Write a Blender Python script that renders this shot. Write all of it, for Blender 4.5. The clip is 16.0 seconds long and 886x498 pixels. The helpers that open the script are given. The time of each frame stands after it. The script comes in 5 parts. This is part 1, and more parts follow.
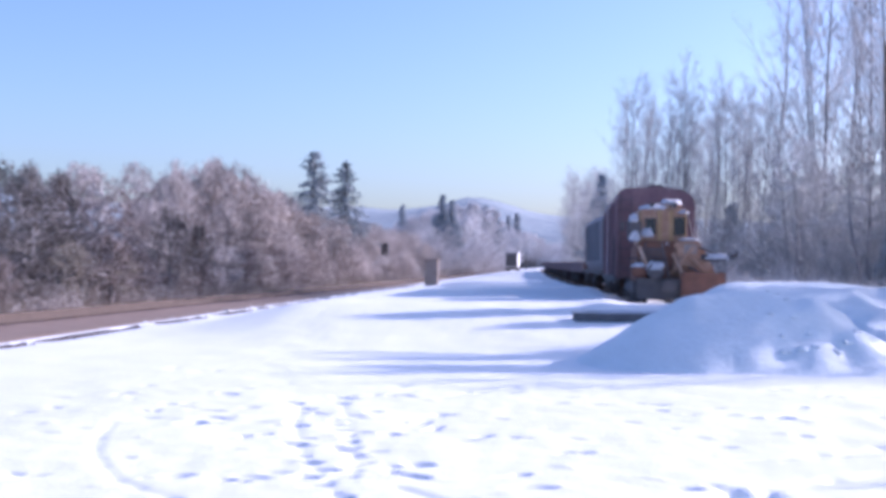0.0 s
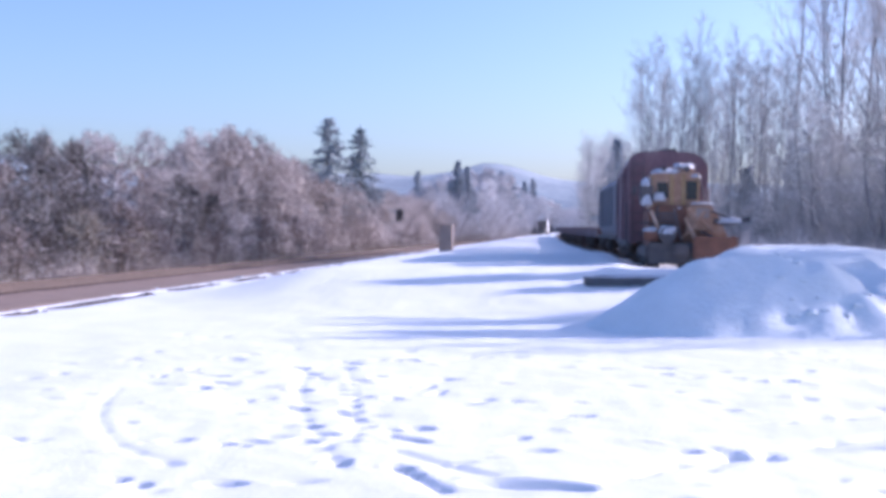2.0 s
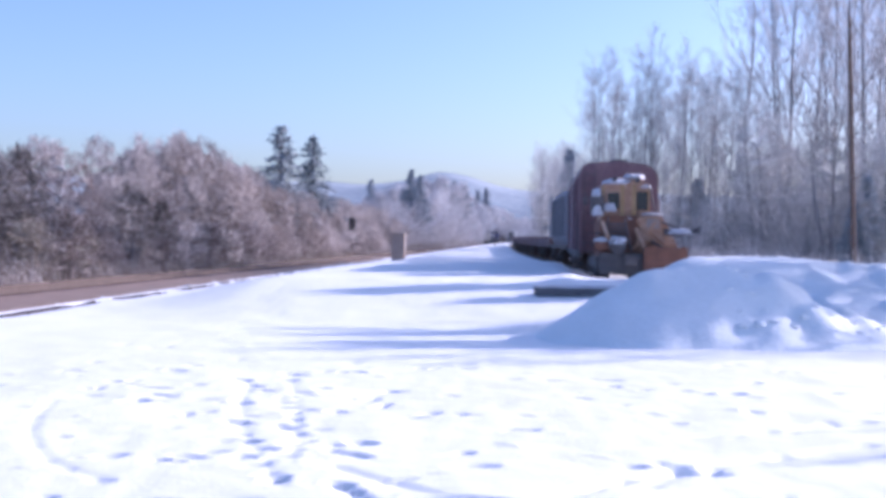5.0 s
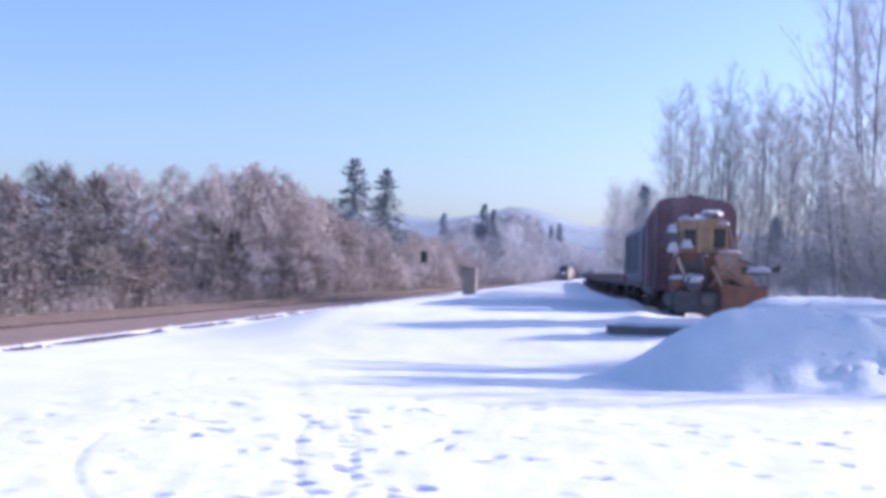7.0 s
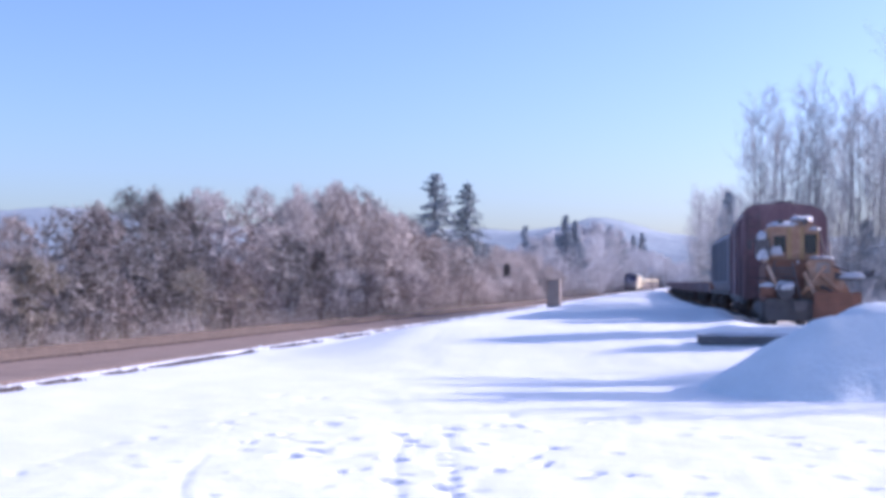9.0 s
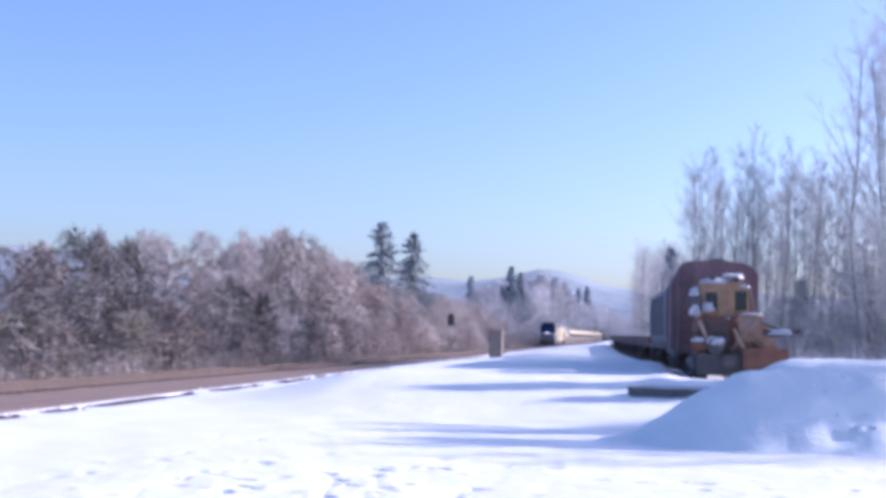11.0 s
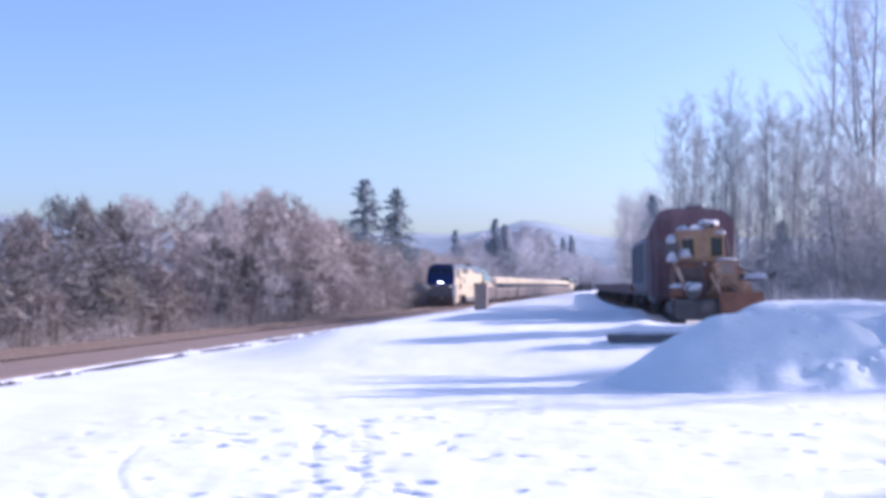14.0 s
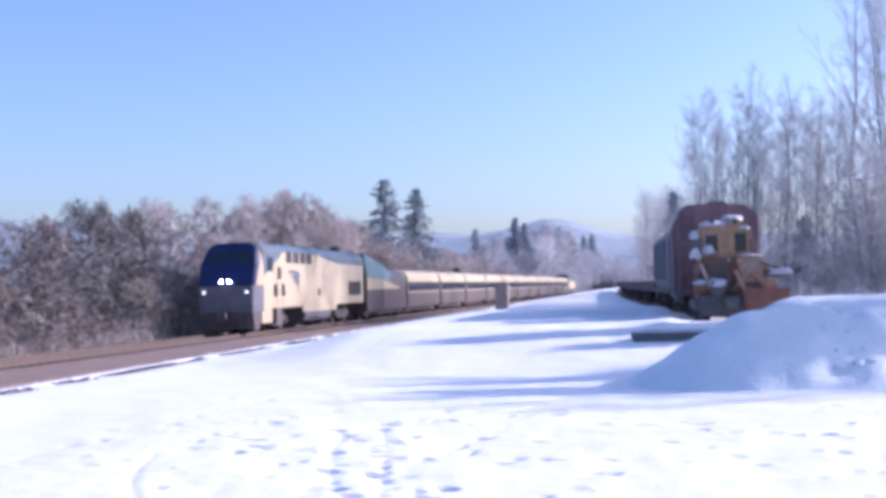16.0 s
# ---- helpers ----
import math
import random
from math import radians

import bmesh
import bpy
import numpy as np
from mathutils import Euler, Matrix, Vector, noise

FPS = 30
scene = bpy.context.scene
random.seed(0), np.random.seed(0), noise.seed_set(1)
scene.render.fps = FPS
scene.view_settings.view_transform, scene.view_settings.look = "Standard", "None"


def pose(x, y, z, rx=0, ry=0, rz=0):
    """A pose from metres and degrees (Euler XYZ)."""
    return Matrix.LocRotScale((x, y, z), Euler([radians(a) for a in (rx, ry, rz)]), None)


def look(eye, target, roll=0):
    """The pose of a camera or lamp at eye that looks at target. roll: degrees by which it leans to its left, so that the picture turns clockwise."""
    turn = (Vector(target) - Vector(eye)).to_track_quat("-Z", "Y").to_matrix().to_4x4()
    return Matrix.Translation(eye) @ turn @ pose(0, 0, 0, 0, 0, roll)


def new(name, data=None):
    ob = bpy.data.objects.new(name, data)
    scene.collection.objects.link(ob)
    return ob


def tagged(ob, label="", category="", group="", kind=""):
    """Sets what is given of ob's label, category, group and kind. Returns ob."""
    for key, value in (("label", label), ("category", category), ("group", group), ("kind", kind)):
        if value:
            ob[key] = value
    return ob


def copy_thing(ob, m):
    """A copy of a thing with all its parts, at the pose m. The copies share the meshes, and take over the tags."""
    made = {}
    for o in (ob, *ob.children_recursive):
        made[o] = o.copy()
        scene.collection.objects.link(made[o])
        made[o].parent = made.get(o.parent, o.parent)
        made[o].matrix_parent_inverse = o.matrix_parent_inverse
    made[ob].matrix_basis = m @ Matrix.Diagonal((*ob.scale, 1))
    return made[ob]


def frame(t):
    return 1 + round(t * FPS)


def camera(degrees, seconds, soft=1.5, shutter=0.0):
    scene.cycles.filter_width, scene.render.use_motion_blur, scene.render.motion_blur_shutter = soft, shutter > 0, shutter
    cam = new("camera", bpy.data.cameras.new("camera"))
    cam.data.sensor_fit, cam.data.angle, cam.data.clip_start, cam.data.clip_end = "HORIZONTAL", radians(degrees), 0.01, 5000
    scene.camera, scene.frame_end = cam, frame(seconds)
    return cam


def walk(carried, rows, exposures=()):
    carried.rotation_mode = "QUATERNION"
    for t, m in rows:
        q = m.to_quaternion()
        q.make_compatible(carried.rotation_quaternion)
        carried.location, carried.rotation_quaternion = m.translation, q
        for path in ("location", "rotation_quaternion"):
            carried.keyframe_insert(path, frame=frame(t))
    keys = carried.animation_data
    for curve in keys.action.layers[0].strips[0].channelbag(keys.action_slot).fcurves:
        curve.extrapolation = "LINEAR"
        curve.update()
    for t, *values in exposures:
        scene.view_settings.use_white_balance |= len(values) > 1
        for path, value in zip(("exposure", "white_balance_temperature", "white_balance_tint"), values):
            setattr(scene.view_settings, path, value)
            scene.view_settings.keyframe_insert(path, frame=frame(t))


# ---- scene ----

# camera: seconds, eye in metres, yaw to the left, pitch up, lean to the right in degrees
PATH = [
    (0.0, -0.620, 0.027, 2.090, 5.57, 0.61, -0.74),
    (0.5, -0.533, 0.055, 2.059, 5.67, 0.35, -0.58),
    (1.0, -0.458, 0.081, 2.053, 5.96, -0.12, -0.34),
    (1.5, -0.450, 0.088, 2.060, 6.16, -0.57, -0.31),
    (2.0, -0.447, 0.085, 2.072, 6.34, -1.01, -0.40),
    (2.5, -0.447, 0.070, 2.095, 6.22, -1.19, -0.39),
    (3.0, -0.421, 0.074, 2.103, 5.77, -0.99, -0.50),
    (3.5, -0.404, 0.043, 2.091, 5.05, -0.79, -0.49),
    (4.0, -0.391, 0.062, 2.096, 4.34, -0.91, -0.57),
    (4.2, -0.384, 0.065, 2.098, 4.08, -0.93, -0.70),
    (6.5, -0.371, 1.054, 2.061, 5.04, 0.76, -1.50),
    (7.0, -0.369, 1.082, 2.066, 7.61, 1.00, -1.76),
    (7.5, -0.425, 1.021, 2.108, 10.65, 1.21, -2.15),
    (8.0, -0.511, 0.964, 2.108, 11.21, 1.23, -2.07),
    (10.3, -0.493, 1.199, 2.111, 11.51, 3.66, 1.93),
    (10.5, -0.398, 0.949, 2.091, 10.94, 4.43, 0.41),
    (11.0, -0.169, 0.291, 2.082, 9.00, 3.94, -1.63),
    (11.5, -0.163, -0.187, 2.132, 7.87, 2.35, -1.61),
    (12.0, -0.034, -0.347, 2.139, 7.95, 1.96, -1.08),
    (12.5, 0.014, -0.374, 2.118, 8.06, 1.93, -0.64),
    (13.0, 0.036, -0.395, 2.113, 8.12, 1.86, -0.34),
    (13.5, 0.054, -0.419, 2.107, 8.19, 1.82, 0.05),
    (14.0, 0.062, -0.424, 2.099, 8.24, 1.77, 0.32),
    (14.5, 0.058, -0.404, 2.100, 8.33, 1.71, 0.47),
    (15.0, 0.049, -0.324, 2.127, 8.51, 1.63, 0.62),
    (15.5, 0.027, -0.151, 2.108, 8.80, 1.68, 0.80),
    (16.0, 0.000, 0.000, 2.100, 9.20, 1.77, 1.04),
]


def eye_pose(x, y, z, yaw, pitch, lean):
    a, p = radians(yaw), radians(pitch)
    ahead = Vector((-math.sin(a) * math.cos(p), math.cos(a) * math.cos(p), math.sin(p)))
    return look((x, y, z), Vector((x, y, z)) + ahead * 10, -lean)


cam = camera(40.4, 16.0, soft=4.2)
walk(cam, [(r[0], eye_pose(*r[1:])) for r in PATH], [(0, 0.70, 5130, 29), (16, 0.70, 5130, 29)])

# ---- light ----
SUN_ELEVATION, SUN_AZIMUTH = radians(23.5), radians(66)   # azimuth from +y towards +x
world = bpy.data.worlds.new("world")
scene.world = world
world.use_nodes = True
wn = world.node_tree.nodes
sky = wn.new("ShaderNodeTexSky")
sky.sky_type, sky.sun_disc = "NISHITA", False
sky.sun_elevation, sky.sun_rotation = SUN_ELEVATION, SUN_AZIMUTH
sky.air_density, sky.dust_density, sky.ozone_density = 1.0, 1.7, 2.0
world.node_tree.links.new(sky.outputs[0], wn["Background"].inputs[0])
wn["Background"].inputs[1].default_value = 0.118
sun_data = bpy.data.lights.new("sun", "SUN")
sun_data.energy, sun_data.angle, sun_data.color = 4.45, radians(0.6), (1.0, 0.835, 0.69)
sun = new("sun", sun_data)
sun_way = Vector((math.sin(SUN_AZIMUTH) * math.cos(SUN_ELEVATION), math.cos(SUN_AZIMUTH) * math.cos(SUN_ELEVATION), math.sin(SUN_ELEVATION)))
sun.matrix_world = look(sun_way * 400, (0, 0, 0))


# ---- materials ----
def material(name, colours, scale=4.0, rough=0.8, metal=0.0, bump=0.0, bump_scale=40.0, island=0.0, stretch=(1, 1, 1), emit=0.0, fine=0.35):
    """A surface that wanders between two or three colours at two scales, with fine relief. island: how far loose pieces differ."""
    m = bpy.data.materials.new(name)
    m.use_nodes = True
    t, n = m.node_tree, m.node_tree.nodes
    b = n["Principled BSDF"]
    b.inputs["Roughness"].default_value, b.inputs["Metallic"].default_value = rough, metal
    geo, mapping = n.new("ShaderNodeTexCoord"), n.new("ShaderNodeMapping")
    mapping.inputs["Scale"].default_value = stretch
    t.links.new(geo.outputs["Object"], mapping.inputs[0])
    big, small = n.new("ShaderNodeTexNoise"), n.new("ShaderNodeTexNoise")
    big.inputs["Scale"].default_value, small.inputs["Scale"].default_value = scale, scale * 9
    big.inputs["Detail"].default_value = 4.0
    for tex in (big, small):
        t.links.new(mapping.outputs[0], tex.inputs["Vector"])
    mix = n.new("ShaderNodeMix")
    mix.data_type = "FLOAT"
    mix.inputs[0].default_value = fine
    t.links.new(big.outputs[0], mix.inputs[2])
    t.links.new(small.outputs[0], mix.inputs[3])
    value = mix.outputs[0]
    if island:
        rnd, blend = n.new("ShaderNodeNewGeometry"), n.new("ShaderNodeMix")
        blend.data_type = "FLOAT"
        blend.inputs[0].default_value = island
        t.links.new(value, blend.inputs[2])
        t.links.new(rnd.outputs["Random Per Island"], blend.inputs[3])
        value = blend.outputs[0]
    if island:
        info, shift = n.new("ShaderNodeObjectInfo"), n.new("ShaderNodeMath")
        shift.operation = "MULTIPLY_ADD"
        shift.inputs[1].default_value = 0.34
        t.links.new(info.outputs["Random"], shift.inputs[0])
        t.links.new(value, shift.inputs[2])
        down = n.new("ShaderNodeMath")
        down.operation, down.inputs[1].default_value = "SUBTRACT", 0.17
        t.links.new(shift.outputs[0], down.inputs[0])
        value = down.outputs[0]
    ramp = n.new("ShaderNodeValToRGB")
    els = ramp.color_ramp.elements
    spots = [0.3, 0.7] if len(colours) == 2 else [0.25, 0.5, 0.75]
    if island > 0.5:
        spots = [0.1, 0.9] if len(colours) == 2 else [0.1, 0.5, 0.95]
    while len(els) < len(colours):
        els.new(0.5)
    for e, p, c in zip(els, spots, colours):
        e.position, e.color = p, (*c, 1)
    t.links.new(value, ramp.inputs[0])
    t.links.new(ramp.outputs[0], b.inputs["Base Color"])
    if bump:
        tex, bm_node = n.new("ShaderNodeTexNoise"), n.new("ShaderNodeBump")
        tex.inputs["Scale"].default_value, tex.inputs["Detail"].default_value = bump_scale, 5.0
        bm_node.inputs["Strength"].default_value, bm_node.inputs["Distance"].default_value = bump, 0.5 / bump_scale
        t.links.new(mapping.outputs[0], tex.inputs["Vector"])
        t.links.new(tex.outputs[0], bm_node.inputs["Height"])
        t.links.new(bm_node.outputs[0], b.inputs["Normal"])
    if emit:
        b.inputs["Emission Color"].default_value, b.inputs["Emission Strength"].default_value = (1, 0.95, 0.82, 1), emit
    return m


def glass(name, colour=(0.02, 0.025, 0.035)):
    m = material(name, (colour, colour), rough=0.08)
    m.node_tree.nodes["Principled BSDF"].inputs["Specular IOR Level"].default_value = 0.7
    return m


SNOW = material("snow", ((0.775, 0.785, 0.77), (0.85, 0.86, 0.845)), 0.5, 0.75, bump=0.2, bump_scale=14)
PILE_SNOW = material("ploughed snow", ((0.73, 0.76, 0.75), (0.84, 0.865, 0.855)), 1.0, 0.8, bump=0.35, bump_scale=7)
BALLAST = material("ballast gravel", ((0.165, 0.113, 0.083), (0.25, 0.178, 0.137), (0.33, 0.247, 0.195)), 1.3, 0.95, bump=0.25, bump_scale=14, fine=0.55)
DEAD_GRASS = material("dead grass", ((0.075, 0.05, 0.037), (0.115, 0.08, 0.062), (0.165, 0.125, 0.103)), 1.0, 0.95, bump=0.6, bump_scale=10)
BARK = material("bark", ((0.09, 0.07, 0.065), (0.20, 0.165, 0.15), (0.42, 0.40, 0.40)), 2.0, 0.9, bump=0.8, bump_scale=12, stretch=(1, 1, 0.25))
ALDER_BARK = material("dark alder bark", ((0.13, 0.125, 0.122), (0.25, 0.24, 0.235), (0.46, 0.455, 0.455)), 2.0, 0.9, bump=0.8, bump_scale=12, stretch=(1, 1, 0.25))
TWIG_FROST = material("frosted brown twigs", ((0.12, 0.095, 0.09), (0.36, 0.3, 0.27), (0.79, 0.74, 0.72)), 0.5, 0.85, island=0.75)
TWIG_WARM = material("reddish brown twigs", ((0.15, 0.122, 0.11), (0.39, 0.335, 0.295), (0.73, 0.69, 0.66)), 0.5, 0.85, island=0.75)
TWIG_DARK = material("dark twigs tipped with frost", ((0.05, 0.042, 0.038), (0.16, 0.132, 0.116), (0.54, 0.505, 0.475)), 0.5, 0.85, island=0.75)
# the next three twig tones put distance haze into the colour, over some frost
TWIG_LIGHT = material("frosted twigs paled for haze", ((0.29, 0.25, 0.225), (0.54, 0.475, 0.43), (0.81, 0.775, 0.75)), 0.5, 0.85, island=0.75)
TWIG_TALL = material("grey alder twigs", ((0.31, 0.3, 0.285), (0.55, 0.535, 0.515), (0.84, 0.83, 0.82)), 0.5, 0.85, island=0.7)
TWIG_FAR = material("far frosted twigs paled for haze", ((0.42, 0.41, 0.42), (0.6, 0.59, 0.6), (0.85, 0.84, 0.85)), 0.3, 0.9, island=0.7)
# frosted needles lightened for haze; the far copy is paler and bluer
NEEDLE = material("frosted fir needles paled for haze", ((0.145, 0.175, 0.19), (0.3, 0.35, 0.37), (0.68, 0.72, 0.76)), 0.8, 0.8, island=0.7)
NEEDLE_FAR = material("far frosted firs in haze colour", ((0.19, 0.225, 0.26), (0.31, 0.355, 0.40), (0.56, 0.61, 0.66)), 0.5, 0.9, island=0.7)
# brush behind the siding is lightened to carry haze in its colour
UNDER = material("grey brush paled for haze", ((0.34, 0.33, 0.31), (0.58, 0.57, 0.54), (0.84, 0.83, 0.81)), 0.5, 0.9, island=0.7)
UNDER_DARK = material("dark grey sapling brush", ((0.27, 0.265, 0.25), (0.49, 0.48, 0.455), (0.76, 0.75, 0.73)), 0.5, 0.9, island=0.7)
BRUSH = material("olive frosted brush", ((0.12, 0.098, 0.07), (0.29, 0.25, 0.195), (0.58, 0.54, 0.48)), 0.6, 0.9, island=0.75)
RUT_DARK = material("dark rut strip", ((0.035, 0.03, 0.032), (0.075, 0.062, 0.06)), 3.0, 0.9, bump=0.5, bump_scale=20)
# the hill's blue-grey is distance haze put into its colour
HILL = material("haze-blue far wooded hill", ((0.17, 0.215, 0.25), (0.26, 0.31, 0.345), (0.44, 0.48, 0.505)), 0.012, 1.0, fine=0.5)
RAIL = material("worn rail steel", ((0.055, 0.038, 0.029), (0.115, 0.08, 0.062)), 3, 0.7, 0.2)
TIE = material("creosoted timber", ((0.09, 0.066, 0.052), (0.19, 0.14, 0.11)), 4, 0.9, bump=0.6, bump_scale=30)


# ---- building blocks ----
def link(name, mesh, mat, parent=None, label=""):
    ob = new(name, mesh)
    if not mesh.materials:
        mesh.materials.append(mat)
    ob.parent = parent
    return tagged(ob, label)


def part(name, bm, mat, parent=None, label="", bevel=0.0, smooth=False):
    """Links a bmesh as one mesh object under a thing or a part."""
    if bevel:
        bmesh.ops.bevel(bm, geom=list(bm.edges), offset=bevel, segments=2, affect="EDGES", clamp_overlap=True)
    bmesh.ops.recalc_face_normals(bm, faces=bm.faces)
    mesh = bpy.data.meshes.new(name)
    bm.to_mesh(mesh)
    bm.free()
    if smooth:
        mesh.shade_smooth()
    return link(name, mesh, mat, parent, label)


def thing(name, label, category, group="", at=None, kind=""):
    ob = tagged(new(name), label, category, group, kind)
    if at is not None:
        ob.matrix_world = at
    return ob


def block(x0, x1, y0, y1, z0, z1, bm=None):
    bm = bm or bmesh.new()
    m = Matrix.LocRotScale(((x0 + x1) / 2, (y0 + y1) / 2, (z0 + z1) / 2), None, (abs(x1 - x0), abs(y1 - y0), abs(z1 - z0)))
    bmesh.ops.create_cube(bm, size=1, matrix=m)
    return bm


def rod(a, b, r, seg=10, bm=None, r2=None):
    bm = bm or bmesh.new()
    a, b = Vector(a), Vector(b)
    m = Matrix.Translation((a + b) / 2) @ (b - a).to_track_quat("Z", "Y").to_matrix().to_4x4()
    bmesh.ops.create_cone(bm, cap_ends=True, segments=seg, radius1=r, radius2=r if r2 is None else r2, depth=(b - a).length, matrix=m)
    return bm


def extrude_x(profile, x0, x1, bm=None):
    """A closed profile of (y, z) drawn out along x."""
    bm = bm or bmesh.new()
    rings = [[bm.verts.new((x, y, z)) for y, z in profile] for x in (x0, x1)]
    n = len(profile)
    for i in range(n):
        bm.faces.new((rings[0][i], rings[0][(i + 1) % n], rings[1][(i + 1) % n], rings[1][i]))
    bm.faces.new(rings[0]), bm.faces.new(rings[1][::-1])
    return bm


def loft(sections, bm=None):
    """Closed rings of equal length, joined end to end and capped."""
    bm = bm or bmesh.new()
    rings = [[bm.verts.new(p) for p in ring] for ring in sections]
    n = len(rings[0])
    for a, b in zip(rings, rings[1:]):
        for i in range(n):
            bm.faces.new((a[i], a[(i + 1) % n], b[(i + 1) % n], b[i]))
    bm.faces.new(rings[0]), bm.faces.new(rings[-1][::-1])
    return bm


def tubes(name, segs, sides=3):
    """A mesh of tapered sticks from rows of x0 y0 z0 r0 x1 y1 z1 r1."""
    s = np.array(segs, float)
    a, b, ra, rb = s[:, 0:3], s[:, 4:7], s[:, 3], s[:, 7]
    d = b - a
    d /= np.maximum(np.linalg.norm(d, axis=1, keepdims=True), 1e-6)
    side = np.cross(d, np.where(np.abs(d[:, 2:3]) > 0.9, [[1.0, 0, 0]], [[0, 0, 1.0]]))
    side /= np.linalg.norm(side, axis=1, keepdims=True)
    other = np.cross(d, side)
    v = np.empty((len(s), 2, sides, 3))
    for k in range(sides):
        w = 2 * math.pi * k / sides
        off = side * math.cos(w) + other * math.sin(w)
        v[:, 0, k], v[:, 1, k] = a + off * ra[:, None], b + off * rb[:, None]
    base = np.arange(len(s))[:, None] * 2 * sides
    faces = np.concatenate([base + np.array([k, (k + 1) % sides, sides + (k + 1) % sides, sides + k]) for k in range(sides)])
    mesh = bpy.data.meshes.new(name)
    mesh.from_pydata(v.reshape(-1, 3).tolist(), [], faces.tolist())
    return mesh


def lumpy(x0, x1, y0, y1, z0, z1, seed, amount=0.3):
    """A rounded cap of snow, with an uneven top."""
    bm = bmesh.new()
    bmesh.ops.create_icosphere(bm, subdivisions=3, radius=1)
    for v in bm.verts:
        n = v.co.copy()
        k = 1 + amount * noise.noise(n * 1.7 + Vector((seed, seed, 0)))
        c = Vector((math.copysign(abs(n.x) ** 0.7, n.x), math.copysign(abs(n.y) ** 0.7, n.y), max(n.z, -0.25) if n.z < 0 else n.z)) * k
        v.co = ((x0 + x1) / 2 + c.x * (x1 - x0) / 2, (y0 + y1) / 2 + c.y * (y1 - y0) / 2, z0 + (c.z + 0.25) / 1.25 * (z1 - z0))
    return bm


def smooth(a, b, x):
    t = min(1.0, max(0.0, (x - a) / (b - a)))
    return t * t * (3 - 2 * t)


# ---- ground ----
def track_x(y):
    """The main line's middle on its straight stretch."""
    return -19.6 + 0.026 * (y - 56)


SIDING_Y = (0, 40, 48, 63, 72, 82, 100, 120, 160, 200, 260, 330)
SIDING_X = (2.7, 3.08, 3.06, 3.12, 2.8, 2.3, 1.4, 0.5, -0.8, -1.8, -3.2, -5.0)


def siding_x(y):
    return float(np.interp(y, SIDING_Y, SIDING_X))


def ground_z(x, y):
    sx = siding_x(y)
    z = 0.0
    if y > 24:   # ploughed snow lies deep before the siding and thins out along it
        z = (0.80 - 0.3 * smooth(56, 84, y) - 0.3 * smooth(sx - 1.9, sx - 1.2, x) * smooth(40, 42, y)) * smooth(-12.6, -8.0, x) * smooth(28, 39, y)
    if 34 < y < 330:   # windrow ploughed up along the siding
        z += (0.10 + 0.08 * noise.noise((x, y * 0.4, 2))) * math.exp(-((x - sx + 2.35) / 0.6) ** 2) * smooth(36, 39, y)
    e = x - (-13.9)
    z -= 0.55 * smooth(0.0, -0.35, e + 0.12 * noise.noise((y * 0.9, 0, 5))) * (0.5 + 0.5 * smooth(-13.0, -8.0, e))
    z += 0.025 * math.exp(-((e - 0.22) / 0.22) ** 2)
    if -0.2 < e < 1.2 and 8 < y < 130:   # a broken rut just inside the snow's edge
        z -= 0.22 * math.exp(-((e - 0.5 - 0.08 * noise.noise((0, y * 0.3, 2))) / 0.17) ** 2) * smooth(-0.25, 0.2, noise.noise((1, y * 0.45, 6)))
    z += 0.06 * noise.noise((x * 0.25, y * 0.18, 0)) * smooth(-13.5, -12, x)
    if 4 < y < 60 and -13 < x < 14:
        z += 0.022 * noise.noise((x * 1.1, y * 0.8, 3)) + 0.009 * noise.noise((x * 3.5, y * 2.6, 7))
    return z


RUTS = [  # wheel tracks and drag marks: centre line, half width, depth
    ([(-6.24, 14.82), (-5.92, 13.53), (-5.6, 12.62), (-5.15, 11.7), (-4.75, 11.03), (-4.41, 10.65), (-4.05, 10.38)], 0.08, 0.017),
    ([(-4.39, 17.3), (-3.88, 14.93), (-3.56, 13.55), (-3.17, 12.24), (-2.58, 10.65), (-2.36, 10.06)], 0.06, 0.012),
    ([(-3.76, 17.4), (-3.17, 14.78), (-2.79, 12.85), (-2.53, 11.21)], 0.06, 0.012),
    ([(-2.07, 11.0), (-1.6, 10.53), (-1.14, 10.05)], 0.07, 0.035),
    ([(-0.19, 10.03), (0.0, 10.16), (0.49, 10.96), (1.05, 11.45), (1.33, 11.27)], 0.12, 0.07),
    ([(1.32, 13.1), (1.87, 13.26), (2.53, 13.59), (4.2, 14.1)], 0.10, 0.05),
    ([(1.31, 13.27), (2.31, 13.77), (3.53, 14.49)], 0.13, 0.05),
    ([(0.43, 10.48), (1.37, 11.64), (2.12, 12.23), (3.09, 12.87)], 0.13, 0.05),
    ([(-2.02, 10.35), (-1.78, 10.02), (-1.48, 9.42)], 0.07, 0.06),
]
